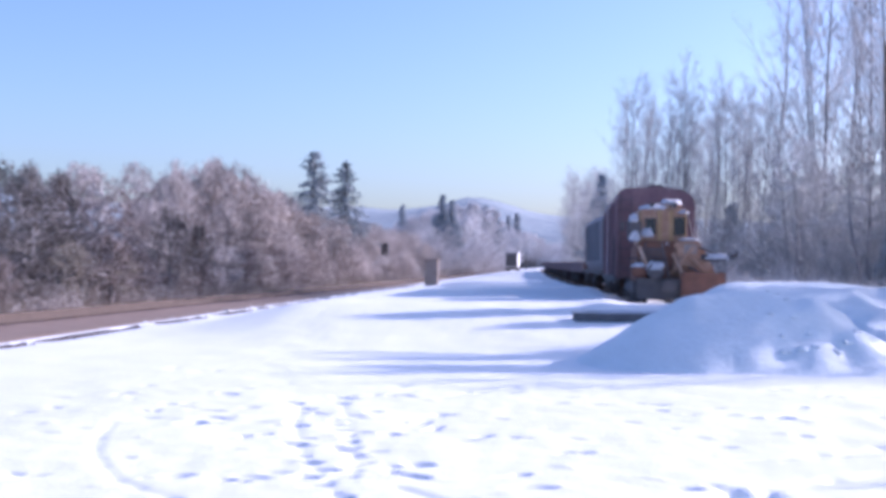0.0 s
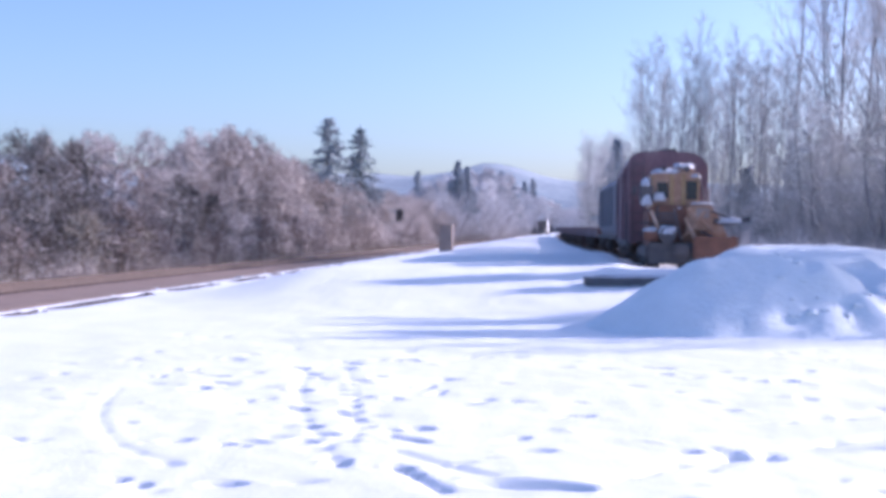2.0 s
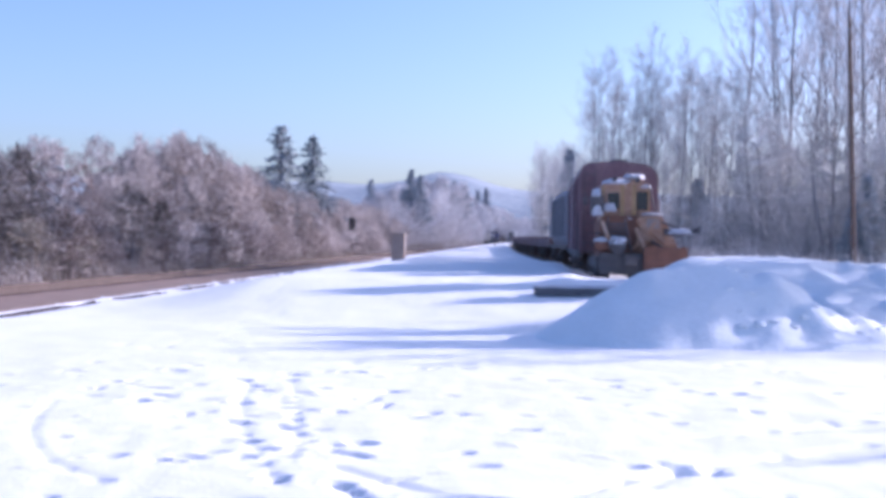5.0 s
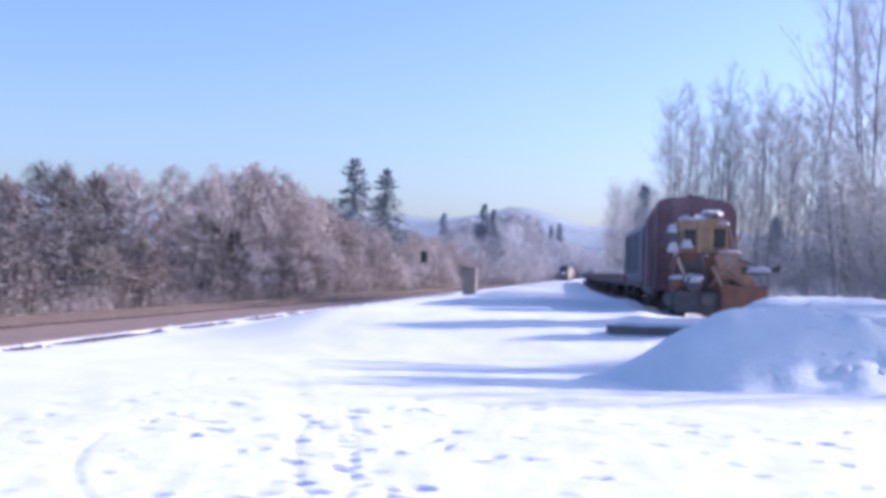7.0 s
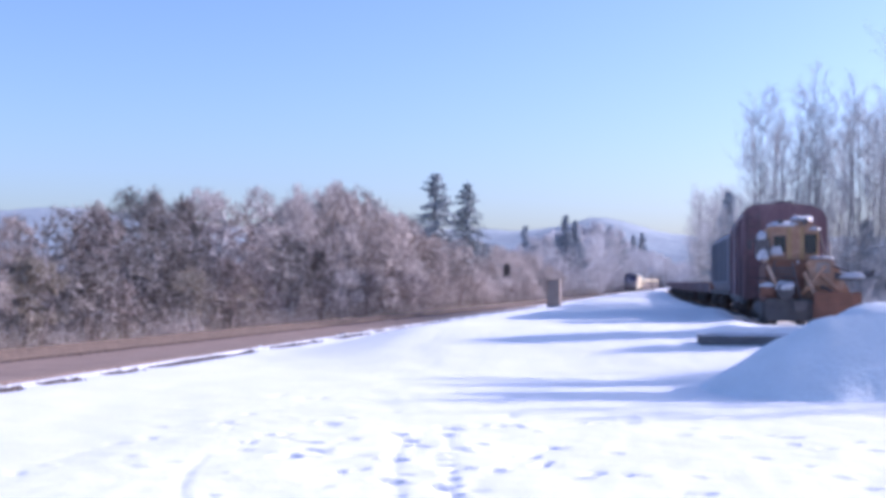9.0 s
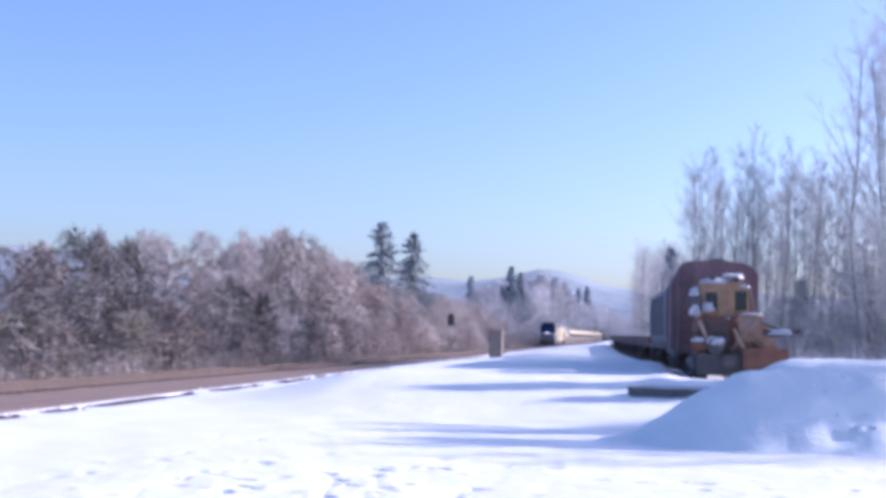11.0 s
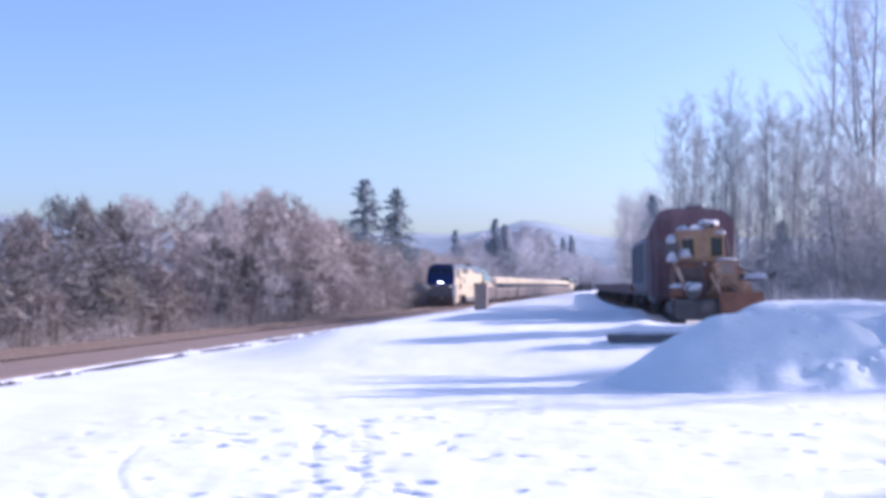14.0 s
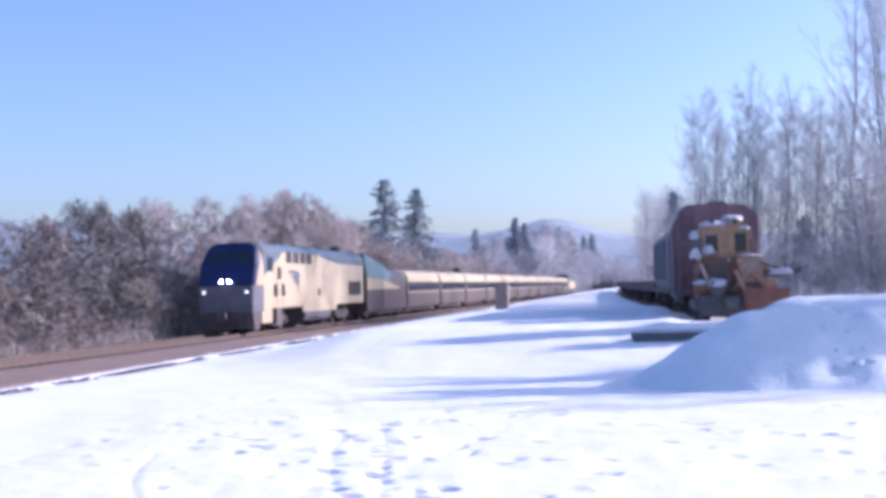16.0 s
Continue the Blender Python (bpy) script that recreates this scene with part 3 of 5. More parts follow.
def make_left_wood():
    kinds, light, tall = [], [], []
    for i in range(5):
        data = round_tree(20 + i, 8.0, 2.3 + 0.25 * (i % 3), 2 + i % 3, 105, 10, 0.55, 0.012)
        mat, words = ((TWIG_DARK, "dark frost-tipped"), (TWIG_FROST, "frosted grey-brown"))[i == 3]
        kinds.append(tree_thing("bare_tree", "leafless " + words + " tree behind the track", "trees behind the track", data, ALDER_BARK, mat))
    # farther trees take paler twigs, with haze in their colour
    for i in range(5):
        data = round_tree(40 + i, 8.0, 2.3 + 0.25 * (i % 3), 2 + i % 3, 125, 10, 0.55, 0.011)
        mat, words = ((TWIG_LIGHT, "frosted, haze-paled"), (TWIG_WARM, "reddish brown, lightly frosted"))[i % 3 == 1]
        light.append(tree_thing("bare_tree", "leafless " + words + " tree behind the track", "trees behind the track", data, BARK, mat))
    bushes, dull = [], []
    for i in range(5):
        data = round_tree(90 + i, 3.0, 1.5, 4, 70, 9, 0.4, 0.010)
        if i < 3:
            bushes.append(tree_thing("frosted_bush", "low pale bush thick with frost beside the track", "bushes along the track", data, BARK, TWIG_LIGHT if i else TWIG_FROST))
        else:
            dull.append(tree_thing("bare_bush", "low dull brown bush with little frost beside the track", "bushes along the track", data, BARK, BRUSH if i == 3 else TWIG_DARK))
    for i in range(3):
        data = round_tree(50 + i, 11.0, 2.3, 2 + i, 60, 9, 0.7, 0.011)
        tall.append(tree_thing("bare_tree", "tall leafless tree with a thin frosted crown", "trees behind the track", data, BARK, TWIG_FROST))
    rng = random.Random(8)
    spots, high = [], []
    y = 22.0
    while y < 235:
        for x, low, high_s in ((-25.8, 0.5, 0.78), (-30.0, 0.84, 1.0), (-35.5, 0.9, 1.02)):
            xx = x + 0.024 * y * (y < 140) + rng.uniform(-1.4, 1.4)
            yy = y + rng.uniform(-1.6, 1.6)
            tall_here = (wood_top(-30 * yy / xx) - 2.1) * xx / -30 + 2.1
            spots.append((xx, yy, tall_here / 8.0 * rng.uniform(low, high_s)))
        if 86 < y < 118:
            high.append((-33 + rng.uniform(-2, 2), y, wood_top(y) / 11.0 * rng.uniform(0.96, 1.1)))
        y += 3.9 if y < 110 else 5.5
    plant(kinds, [p for p in spots if p[1] < 75], 3)
    plant(light, [p for p in spots if p[1] >= 75], 5)
    plant(tall, high, 4)
    low = [(-24.2 + 0.022 * y + rng.uniform(-0.8, 0.6), y + rng.uniform(-1, 1), rng.uniform(0.55, 1.15)) for y in np.arange(28, 170, 3.1)]
    plant(dull, [p for n, p in enumerate(low) if p[1] < 60 and n % 3], 6)
    plant(bushes, [p for n, p in enumerate(low) if not (p[1] < 60 and n % 3)], 7)
    edge = [(-24.4 + 0.022 * y + rng.uniform(-1, 1), y, 0.8) for y in np.arange(20, 240, 1.6)]
    thicket("undergrowth", "tangle of frosted olive and brown brush along the track", edge[::2], BRUSH, 4, 110, 1.0, 0.009)
    thicket("undergrowth", "reddish brown leafless brush along the track", edge[1::2], TWIG_WARM, 5, 110, 1.2, 0.009)
    back = [(-44 + rng.uniform(-4, 4), y, 2.2) for y in np.arange(20, 300, 5)]
    thicket("undergrowth", "dense frosted thicket behind the tree line", back, TWIG_FROST, 6, 420, 4.6, 0.02)


make_left_wood()


def make_firs():
    a = conifer(1, 15.4, 7.2, NEEDLE, "tall dark fir dusted with frost")
    place(a, -29.9, 141, 1.0)
    b = conifer(2, 15.6, 6.6, NEEDLE, "broad dark fir with drooping frosted boughs")
    place(b, -29.2, 158, 1.0)
    far = conifer(3, 15.0, 4.4, NEEDLE_FAR, "distant fir coloured hazy blue-grey")
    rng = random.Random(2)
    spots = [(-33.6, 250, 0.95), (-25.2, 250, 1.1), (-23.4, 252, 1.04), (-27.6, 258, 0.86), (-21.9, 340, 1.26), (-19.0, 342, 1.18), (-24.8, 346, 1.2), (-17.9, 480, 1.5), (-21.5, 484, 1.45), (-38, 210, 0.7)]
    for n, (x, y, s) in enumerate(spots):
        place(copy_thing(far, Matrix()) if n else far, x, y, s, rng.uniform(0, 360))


make_firs()


def make_right_wood():
    kinds = []
    for i in range(6):
        data = bare_tree(60 + i, 20 + i % 3, 1, 0.45 + 0.12 * (i % 3), 32, 5, 10, 0.85, 0.25, 0.0055)
        kinds.append(tree_thing("alder_tree", "tall slender leafless grey alder", "alders behind the siding", data, ALDER_BARK, TWIG_TALL))
    rng = random.Random(12)
    spots = [(16.9, 102, 1.3), (21.2, 95, 1.28)]
    # a slender row with sky between its stems, and a taller stand beyond the end of it
    for k in range(28):
        y = 104 + rng.uniform(-15, 18)
        spots.append((y * (0.046 + 0.122 * k / 27) + rng.uniform(-0.3, 0.3), y, rng.uniform(0.70, 0.82) * (0.6 + 0.4 * y / 104)))
    for k in range(12):
        y = 82 + 2.1 * k + rng.uniform(-1, 1)
        f = rng.random()
        spots.append((y * (0.170 + 0.13 * f), y, 1.0 + 0.34 * min(1, 2.2 * f) + rng.uniform(-0.06, 0.06)))
    # lower trees along the far siding
    spots += [(siding_x(y) + 3.0 + rng.uniform(0, 4.5), y, (2 + 0.073 * y) / 21 * rng.uniform(0.85, 1.05)) for y in np.arange(130, 250, 5.0)]
    spots += [(siding_x(y) + 5.0 + rng.uniform(0, 5), y, rng.uniform(0.7, 0.9)) for y in np.arange(255, 330, 12)]
    plant(kinds, spots, 6)
    brush = [(9.0 + rng.uniform(-1, 9), y, 1.4) for y in np.arange(52, 240, 1.8)]
    thicket("undergrowth", "grey leafless thicket behind the siding", brush, UNDER, 7, 280, 2.0, 0.008)
    back = [(y * 0.165 + rng.uniform(0, 11), y, 1.6) for y in np.arange(66, 112, 1.1)]
    thicket("undergrowth", "deep grey thicket of saplings among the alders", back, UNDER_DARK, 17, 170, 6.8, 0.010)
    screen = [(siding_x(y) + 5.0 + rng.uniform(-0.6, 1.2), y, 0.8) for y in np.arange(84, 240, 1.6)]
    thicket("undergrowth", "dense frosted saplings close behind the freight cars", screen, UNDER, 27, 130, 3.6, 0.012)
    low = []
    for i in range(4):
        data = round_tree(130 + i, 9.0, 2.3 + 0.2 * (i % 2), 2, 80, 9, 0.6, 0.008)
        low.append(tree_thing("bare_tree", "dense leafless grey tree in the alder thicket", "low trees among the alders", data, ALDER_BARK, UNDER if i % 2 else UNDER_DARK))
    plant(low, [(max(7.0, 0.085 * y) + rng.uniform(0, 14), y, rng.uniform(0.42, 0.66)) for y in np.arange(72, 150, 2.6)] + [(y * 0.175 + rng.uniform(0, 10), y, rng.uniform(0.7, 1.2)) for y in np.arange(66, 96, 1.5)] + [(siding_x(y) + 3.5 + rng.uniform(0, 4), y, 0.053 * y / 9 * rng.uniform(0.8, 1.1)) for y in np.arange(120, 240, 4.5)], 19)
    dark = conifer(9, 8.5, 2.4, NEEDLE, "small dark fir among the alders")
    place(dark, 17.5, 66, 0.62)
    for n, (x, y, k) in enumerate(((20.0, 69, 0.7), (15.8, 62, 0.45), (18.5, 60, 0.5), (21.5, 64, 0.75), (13.0, 98, 0.8))):
        place(copy_thing(dark, Matrix()), x, y, k, 70 * n)
    for n, (x, y, k) in enumerate(((17.0, 44.2, 1.27), (17.5, 41.5, 1.06))):   # firs past the yard's end
        place(copy_thing(dark, Matrix()), x, y, k, 40 * n)
    place(conifer(10, 13.2, 4.0, NEEDLE_FAR, "slim fir in haze colour behind the freight cars"), 4.5, 152)
    for n, (x, y, h) in enumerate(((15.4, 32.2, 9.3), (15.0, 30.4, 8.7), (17.0, 34.4, 9.9))):
        data = bare_tree(98 + n, h, 2, 0.8, 24, 5, 11, 0.7, 0.55, 0.012)
        place(tree_thing("bare_tree", "leafless high-crowned tree beside the snowy yard", "trees beside the yard", data, BARK, TWIG_FROST), x, y, 1.0, 0, -0.1)
    # alders beside the yard, whose shadows fall over the snow heap
    for n, (x, y, k) in enumerate(((14.5, 17.6, 0.29), (17.0, 20.5, 0.27), (18.6, 33.0, 0.40), (22.0, 36.6, 0.48), (30.0, 44, 0.72), (15.5, 28.7, 0.42), (17.6, 30.0, 0.46), (16.4, 27.6, 0.40))):
        place(copy_thing(kinds[n % 6], Matrix()), x, y, k, 50 * n, -0.1)


make_right_wood()


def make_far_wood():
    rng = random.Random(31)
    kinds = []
    # far trees wear the palest twigs, frost and haze in one colour
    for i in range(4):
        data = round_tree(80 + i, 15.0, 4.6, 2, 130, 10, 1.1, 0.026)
        kinds.append(tree_thing("hoarfrost_tree", "distant leafless frosted tree, paled for haze", "far trees by the bend", data, BARK, TWIG_FAR))
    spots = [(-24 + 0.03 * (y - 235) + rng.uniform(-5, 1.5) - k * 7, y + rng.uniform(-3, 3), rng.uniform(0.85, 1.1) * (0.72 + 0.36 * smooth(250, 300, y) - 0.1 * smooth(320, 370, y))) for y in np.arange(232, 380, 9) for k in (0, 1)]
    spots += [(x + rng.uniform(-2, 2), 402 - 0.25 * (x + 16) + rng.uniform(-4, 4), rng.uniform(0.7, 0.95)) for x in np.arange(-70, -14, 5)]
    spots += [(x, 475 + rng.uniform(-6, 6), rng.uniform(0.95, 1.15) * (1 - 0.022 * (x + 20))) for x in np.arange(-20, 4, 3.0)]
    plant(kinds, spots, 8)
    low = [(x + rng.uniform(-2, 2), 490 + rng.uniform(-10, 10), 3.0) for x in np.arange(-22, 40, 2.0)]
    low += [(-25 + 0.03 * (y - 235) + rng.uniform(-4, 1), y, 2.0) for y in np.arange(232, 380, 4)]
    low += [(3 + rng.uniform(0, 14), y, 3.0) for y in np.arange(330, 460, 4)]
    thicket("far_wood", "distant frosted woods, paled for haze", low, TWIG_FAR, 9, 260, 9, 0.045)


make_far_wood()


def make_hills():
    def ridge(name, y, top, label):
        n, bm = 160, bmesh.new()
        last = None
        for i in range(n + 1):
            x = -1600 + 3200 * i / n
            h = top(x)
            row = [bm.verts.new((x, y + o, z)) for o, z in ((0, -2), (120, 0.45 * h), (260, 0.8 * h + 2 * noise.noise((x * 0.02, 1, y))), (420, h + 3 * noise.noise((x * 0.03, 0, y))), (900, 0))]
            if last:
                for k in range(4):
                    bm.faces.new((last[k], last[k + 1], row[k + 1], row[k]))
            last = row
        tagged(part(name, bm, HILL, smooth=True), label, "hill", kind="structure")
    ridge("backdrop_hill", 1100, lambda x: 60 + 25 * math.exp(-((x + 103) / 62) ** 2) + 10 * math.exp(-((x + 330) / 160) ** 2) + 42 * math.exp(-((x + 860) / 260) ** 2) + 5 * noise.noise((x * 0.006, 0, 0)), "low wooded hills coloured in pale haze blue")


make_hills()

# ---- rolling stock ----
OXIDE = material("oxide red car paint", ((0.13, 0.078, 0.088), (0.205, 0.125, 0.135), (0.29, 0.195, 0.195)), 1.2, 0.65, bump=0.2, bump_scale=20, stretch=(1, 1, 0.3))
ORANGE = material("faded orange machine paint", ((0.24, 0.13, 0.085), (0.44, 0.26, 0.16), (0.66, 0.52, 0.41)), 1.6, 0.6, bump=0.3, bump_scale=25)
RUST = material("rusty orange steel", ((0.13, 0.065, 0.045), (0.26, 0.12, 0.075)), 3.0, 0.8, bump=0.5, bump_scale=30)
YELLOW = material("worn yellow paint", ((0.34, 0.2, 0.075), (0.46, 0.31, 0.15)), 3.0, 0.6)
DARK_STEEL = material("grimy dark steel", ((0.075, 0.068, 0.07), (0.15, 0.135, 0.13)), 3.0, 0.7, 0.2, bump=0.3, bump_scale=30)
HOPPER = material("grey covered hopper paint", ((0.19, 0.18, 0.19), (0.29, 0.275, 0.285)), 1.0, 0.7, stretch=(1, 1, 0.3))
TIMBER = material("weathered grey timber", ((0.09, 0.09, 0.095), (0.17, 0.165, 0.165)), 4, 0.9, bump=0.6, bump_scale=30)
CRUST = material("crusted snow", ((0.40, 0.40, 0.42), (0.68, 0.68, 0.70)), 4.0, 0.8, bump=0.6, bump_scale=20)
SILVER = material("cream silver train paint", ((0.44, 0.36, 0.225), (0.54, 0.45, 0.295)), 0.7, 0.42, bump=0.05, bump_scale=3, stretch=(1, 1, 0.35))
NAVY = material("dark navy nose paint", ((0.010, 0.016, 0.07), (0.016, 0.024, 0.10)), 1.0, 0.3)
NOSE_GREY = material("grimy grey nose paint", ((0.1, 0.098, 0.118), (0.165, 0.16, 0.18)), 1.6, 0.5)
ROOF_SLATE = material("slate blue roof paint", ((0.07, 0.10, 0.13), (0.12, 0.155, 0.19)), 1.0, 0.55)
TEAL = material("teal green train paint", ((0.08, 0.15, 0.16), (0.13, 0.21, 0.215)), 1.0, 0.45)
CREAM = material("cream car paint", ((0.45, 0.36, 0.205), (0.56, 0.455, 0.275)), 0.8, 0.4, stretch=(1, 1, 0.4))
BROWN = material("brown car paint", ((0.07, 0.05, 0.045), (0.125, 0.092, 0.08)), 0.9, 0.5, stretch=(1, 1, 0.4))
DARK_GREEN = material("dark green car paint", ((0.03, 0.05, 0.05), (0.06, 0.085, 0.085)), 1.0, 0.5)
GONDOLA = material("weathered gondola steel", ((0.20, 0.15, 0.15), (0.34, 0.265, 0.26)), 2.0, 0.8, bump=0.3, bump_scale=20)
GLASS = glass("dark train glass")
VENT = material("black louvre paint", ((0.018, 0.017, 0.02), (0.04, 0.036, 0.04)), 3.0, 0.7)
BAND = material("dark green window band", ((0.045, 0.05, 0.055), (0.09, 0.09, 0.095)), 1.0, 0.35)
EMBLEM = material("grey-blue emblem", ((0.07, 0.08, 0.11), (0.10, 0.11, 0.15)), 2.0, 0.5)
LAMP_GLOW = material("lit headlamp", ((0.9, 0.9, 0.85), (0.95, 0.95, 0.9)), 1.0, 0.3, emit=12.0)
DITCH_GLOW = material("lit ditch lamp", ((0.9, 0.9, 0.85), (0.95, 0.95, 0.9)), 1.0, 0.3, emit=1.8)
BEIGE = material("beige cabinet enamel", ((0.30, 0.235, 0.195), (0.40, 0.325, 0.27)), 1.5, 0.6)
WHITE = material("white enamel", ((0.70, 0.70, 0.70), (0.82, 0.82, 0.82)), 2.0, 0.5)


def siding_pose(y, length):
    a, b = siding_x(y), siding_x(y + length)
    return pose(a, y, 0.52, 0, 0, math.degrees(math.atan2(a - b, length)))


def wheelset(parent, y, z=0.46, r=0.46):
    bm = bmesh.new()
    for s in (-1, 1):
        rod((s * 0.68, y, z), (s * 0.80, y, z), r, 20, bm)
        rod((s * 0.62, y, z), (s * 0.70, y, z), r + 0.03, 20, bm)
    rod((-0.8, y, z), (0.8, y, z), 0.09, 8, bm)
    part("wheelset", bm, RAIL, parent)


def bogie(parent, y, base=1.8, axles=2, mat=DARK_STEEL, name="truck"):
    bm = bmesh.new()
    half = base * (axles - 1) / 2
    for s in (-1, 1):
        ring = [(y - half - 0.35, 0.42), (y - half - 0.2, 0.72), (y - 0.45, 0.82), (y + 0.45, 0.82), (y + half + 0.2, 0.72), (y + half + 0.35, 0.42), (y + half - 0.25, 0.36), (y + 0.4, 0.24), (y - 0.4, 0.24), (y - half + 0.25, 0.36)]
        extrude_x(ring, s * 0.86, s * 1.05, bm)
    block(-1.0, 1.0, y - 0.25, y + 0.25, 0.45, 0.8, bm)
    t = part(name, bm, mat, parent)
    for i in range(axles):
        wheelset(t, y - half + i * base)
    for s in (-1, 1):
        for k in range(axles):
            part("axle_box", rod((s * 0.95, y - half + k * base, 0.46), (s * 1.12, y - half + k * base, 0.46), 0.16, 12), mat, t)
    return t


def coupler(parent, y, way):
    bm = block(-0.13, 0.13, y, y + way * 0.55, 0.72, 0.98)
    block(-0.22, 0.22, y + way * 0.45, y + way * 0.75, 0.68, 1.02, bm)
    part("coupler", bm, DARK_STEEL, parent, bevel=0.03)


def ladder(parent, x, y, z0, z1, along_x=True):
    bm = bmesh.new()
    w = 0.21
    for s in (-w, w):
        rod((x + s, y, z0) if along_x else (x, y + s, z0), (x + s, y, z1) if along_x else (x, y + s, z1), 0.02, 6, bm)
    z = z0 + 0.15
    while z < z1:
        rod((x - w, y, z) if along_x else (x, y - w, z), (x + w, y, z) if along_x else (x, y + w, z), 0.015, 6, bm)
        z += 0.38
    part("ladder", bm, DARK_STEEL, parent)


def make_boxcar():
    ob = thing("boxcar", "dark oxide red boxcar with ribbed end parked on the siding", "freight car")
    ob.matrix_world = siding_pose(47.6, 15.2)
    w, y1 = 1.5, 15.2
    prof = [(-w, 1.0), (w, 1.0), (w, 4.05), (w - 0.12, 4.28), (w - 0.5, 4.5), (0, 4.62), (-w + 0.35, 4.55), (-w + 0.08, 4.42), (-w, 4.2)]
    part("body", loft([[(x, y, z) for x, z in prof] for y in (0.0, y1)]), OXIDE, ob, bevel=0.02)
    for i in range(9):
        z = 1.25 + i * 0.32
        part("end_rib", block(-w + 0.1, w - 0.1, -0.07, -0.002, z, z + 0.14), OXIDE, ob, bevel=0.03)
    for s in (-1, 1):
        part("corner_post", block(s * (w - 0.09), s * (w + 0.01), -0.05, 0.06, 1.0, 4.1), OXIDE, ob, bevel=0.015)
        part("side_sill", block(s * (w - 0.1), s * (w + 0.03), 0.1, y1 - 0.1, 0.85, 1.1), DARK_STEEL, ob)
        for k in range(11):
            y = 0.7 + k * 1.38
            if not 5.9 < y < 9.3:
                part("side_rib", block(s * w, s * (w + 0.05), y, y + 0.1, 1.1, 4.1), OXIDE, ob)
        door = part("door", block(s * (w + 0.02), s * (w + 0.09), 6.1, 9.1, 1.1, 4.0), OXIDE, ob)
        for k in range(4):
            part("door_rib", block(s * (w + 0.09), s * (w + 0.12), 6.15, 9.05, 1.3 + k * 0.75, 1.38 + k * 0.75), OXIDE, door)
    ladder(ob, -1.15, -0.13, 0.9, 4.3)
    ladder(ob, -w - 0.08, 0.5, 0.9, 2.6, False)
    bm = bmesh.new()
    for k in range(16):
        a, b = k * math.tau / 16, (k + 1) * math.tau / 16
        rod((0.75 + 0.28 * math.cos(a), -0.22, 2.9 + 0.28 * math.sin(a)), (0.75 + 0.28 * math.cos(b), -0.22, 2.9 + 0.28 * math.sin(b)), 0.02, 6, bm)
    rod((0.75, -0.22, 2.9), (0.75, 0, 2.9), 0.04, 8, bm)
    part("brake_wheel", bm, DARK_STEEL, ob)
    part("roof_walk", block(-0.3, 0.3, 0.1, y1 - 0.1, 4.62, 4.68), DARK_STEEL, ob)
    part("end_platform", block(-1.2, 1.2, -0.35, 0, 1.02, 1.08), DARK_STEEL, ob)
    part("underframe", block(-0.35, 0.35, 0.2, y1 - 0.2, 0.65, 1.0), DARK_STEEL, ob)
    bogie(ob, 2.1), bogie(ob, y1 - 2.1)
    coupler(ob, 0, -1), coupler(ob, y1, 1)


make_boxcar()


def make_hopper():
    ob = thing("hopper_car", "dull grey covered hopper car parked on the siding", "freight car")
    y0 = 63.7
    ob.matrix_world = siding_pose(y0, 15.0)
    w, n = 1.53, 15.0
    prof = [(-w + 0.35, 1.0), (w - 0.35, 1.0), (w, 1.7), (w, 3.9), (w - 0.35, 4.3), (0, 4.45), (-w + 0.35, 4.3), (-w, 3.9), (-w, 1.7)]
    part("body", loft([[(x, y, z) for x, z in prof] for y in (0.35, n - 0.35)]), HOPPER, ob, bevel=0.03)
    for s in (-1, 1):
        for k in range(10):
            y = 1.75 + k * 1.26
            part("side_rib", block(s * w, s * (w + 0.07), y, y + 0.1, 1.7, 3.9), HOPPER, ob)
        part("side_sill", block(s * (w - 0.12), s * (w + 0.02), 0.1, n - 0.1, 1.0, 1.22), DARK_STEEL, ob)
    for y, f in ((0.35, -1), (n - 0.35, 1)):
        for k in range(4):
            part("end_rib", block(-1.15, 1.15, y, y + f * 0.06, 1.7 + 0.6 * k, 1.82 + 0.6 * k), HOPPER, ob, bevel=0.015)
        part("end_deck", block(-1.4, 1.4, y, y + f * 0.34, 1.0, 1.1), DARK_STEEL, ob)
    for k in range(3):
        y = 3.2 + k * 3.6
        bm = loft([[(-0.9, y, 1.05), (0.9, y, 1.05), (0.9, y + 2.2, 1.05), (-0.9, y + 2.2, 1.05)], [(-0.3, y + 0.8, 0.4), (0.3, y + 0.8, 0.4), (0.3, y + 1.4, 0.4), (-0.3, y + 1.4, 0.4)]])
        part("discharge_chute", bm, DARK_STEEL, ob)
    part("roof_walk", block(-0.3, 0.3, 1.6, n - 1.6, 4.5, 4.56), DARK_STEEL, ob)
    bogie(ob, 2.0), bogie(ob, n - 2.0)
    coupler(ob, 0, -1), coupler(ob, n, 1)


make_hopper()


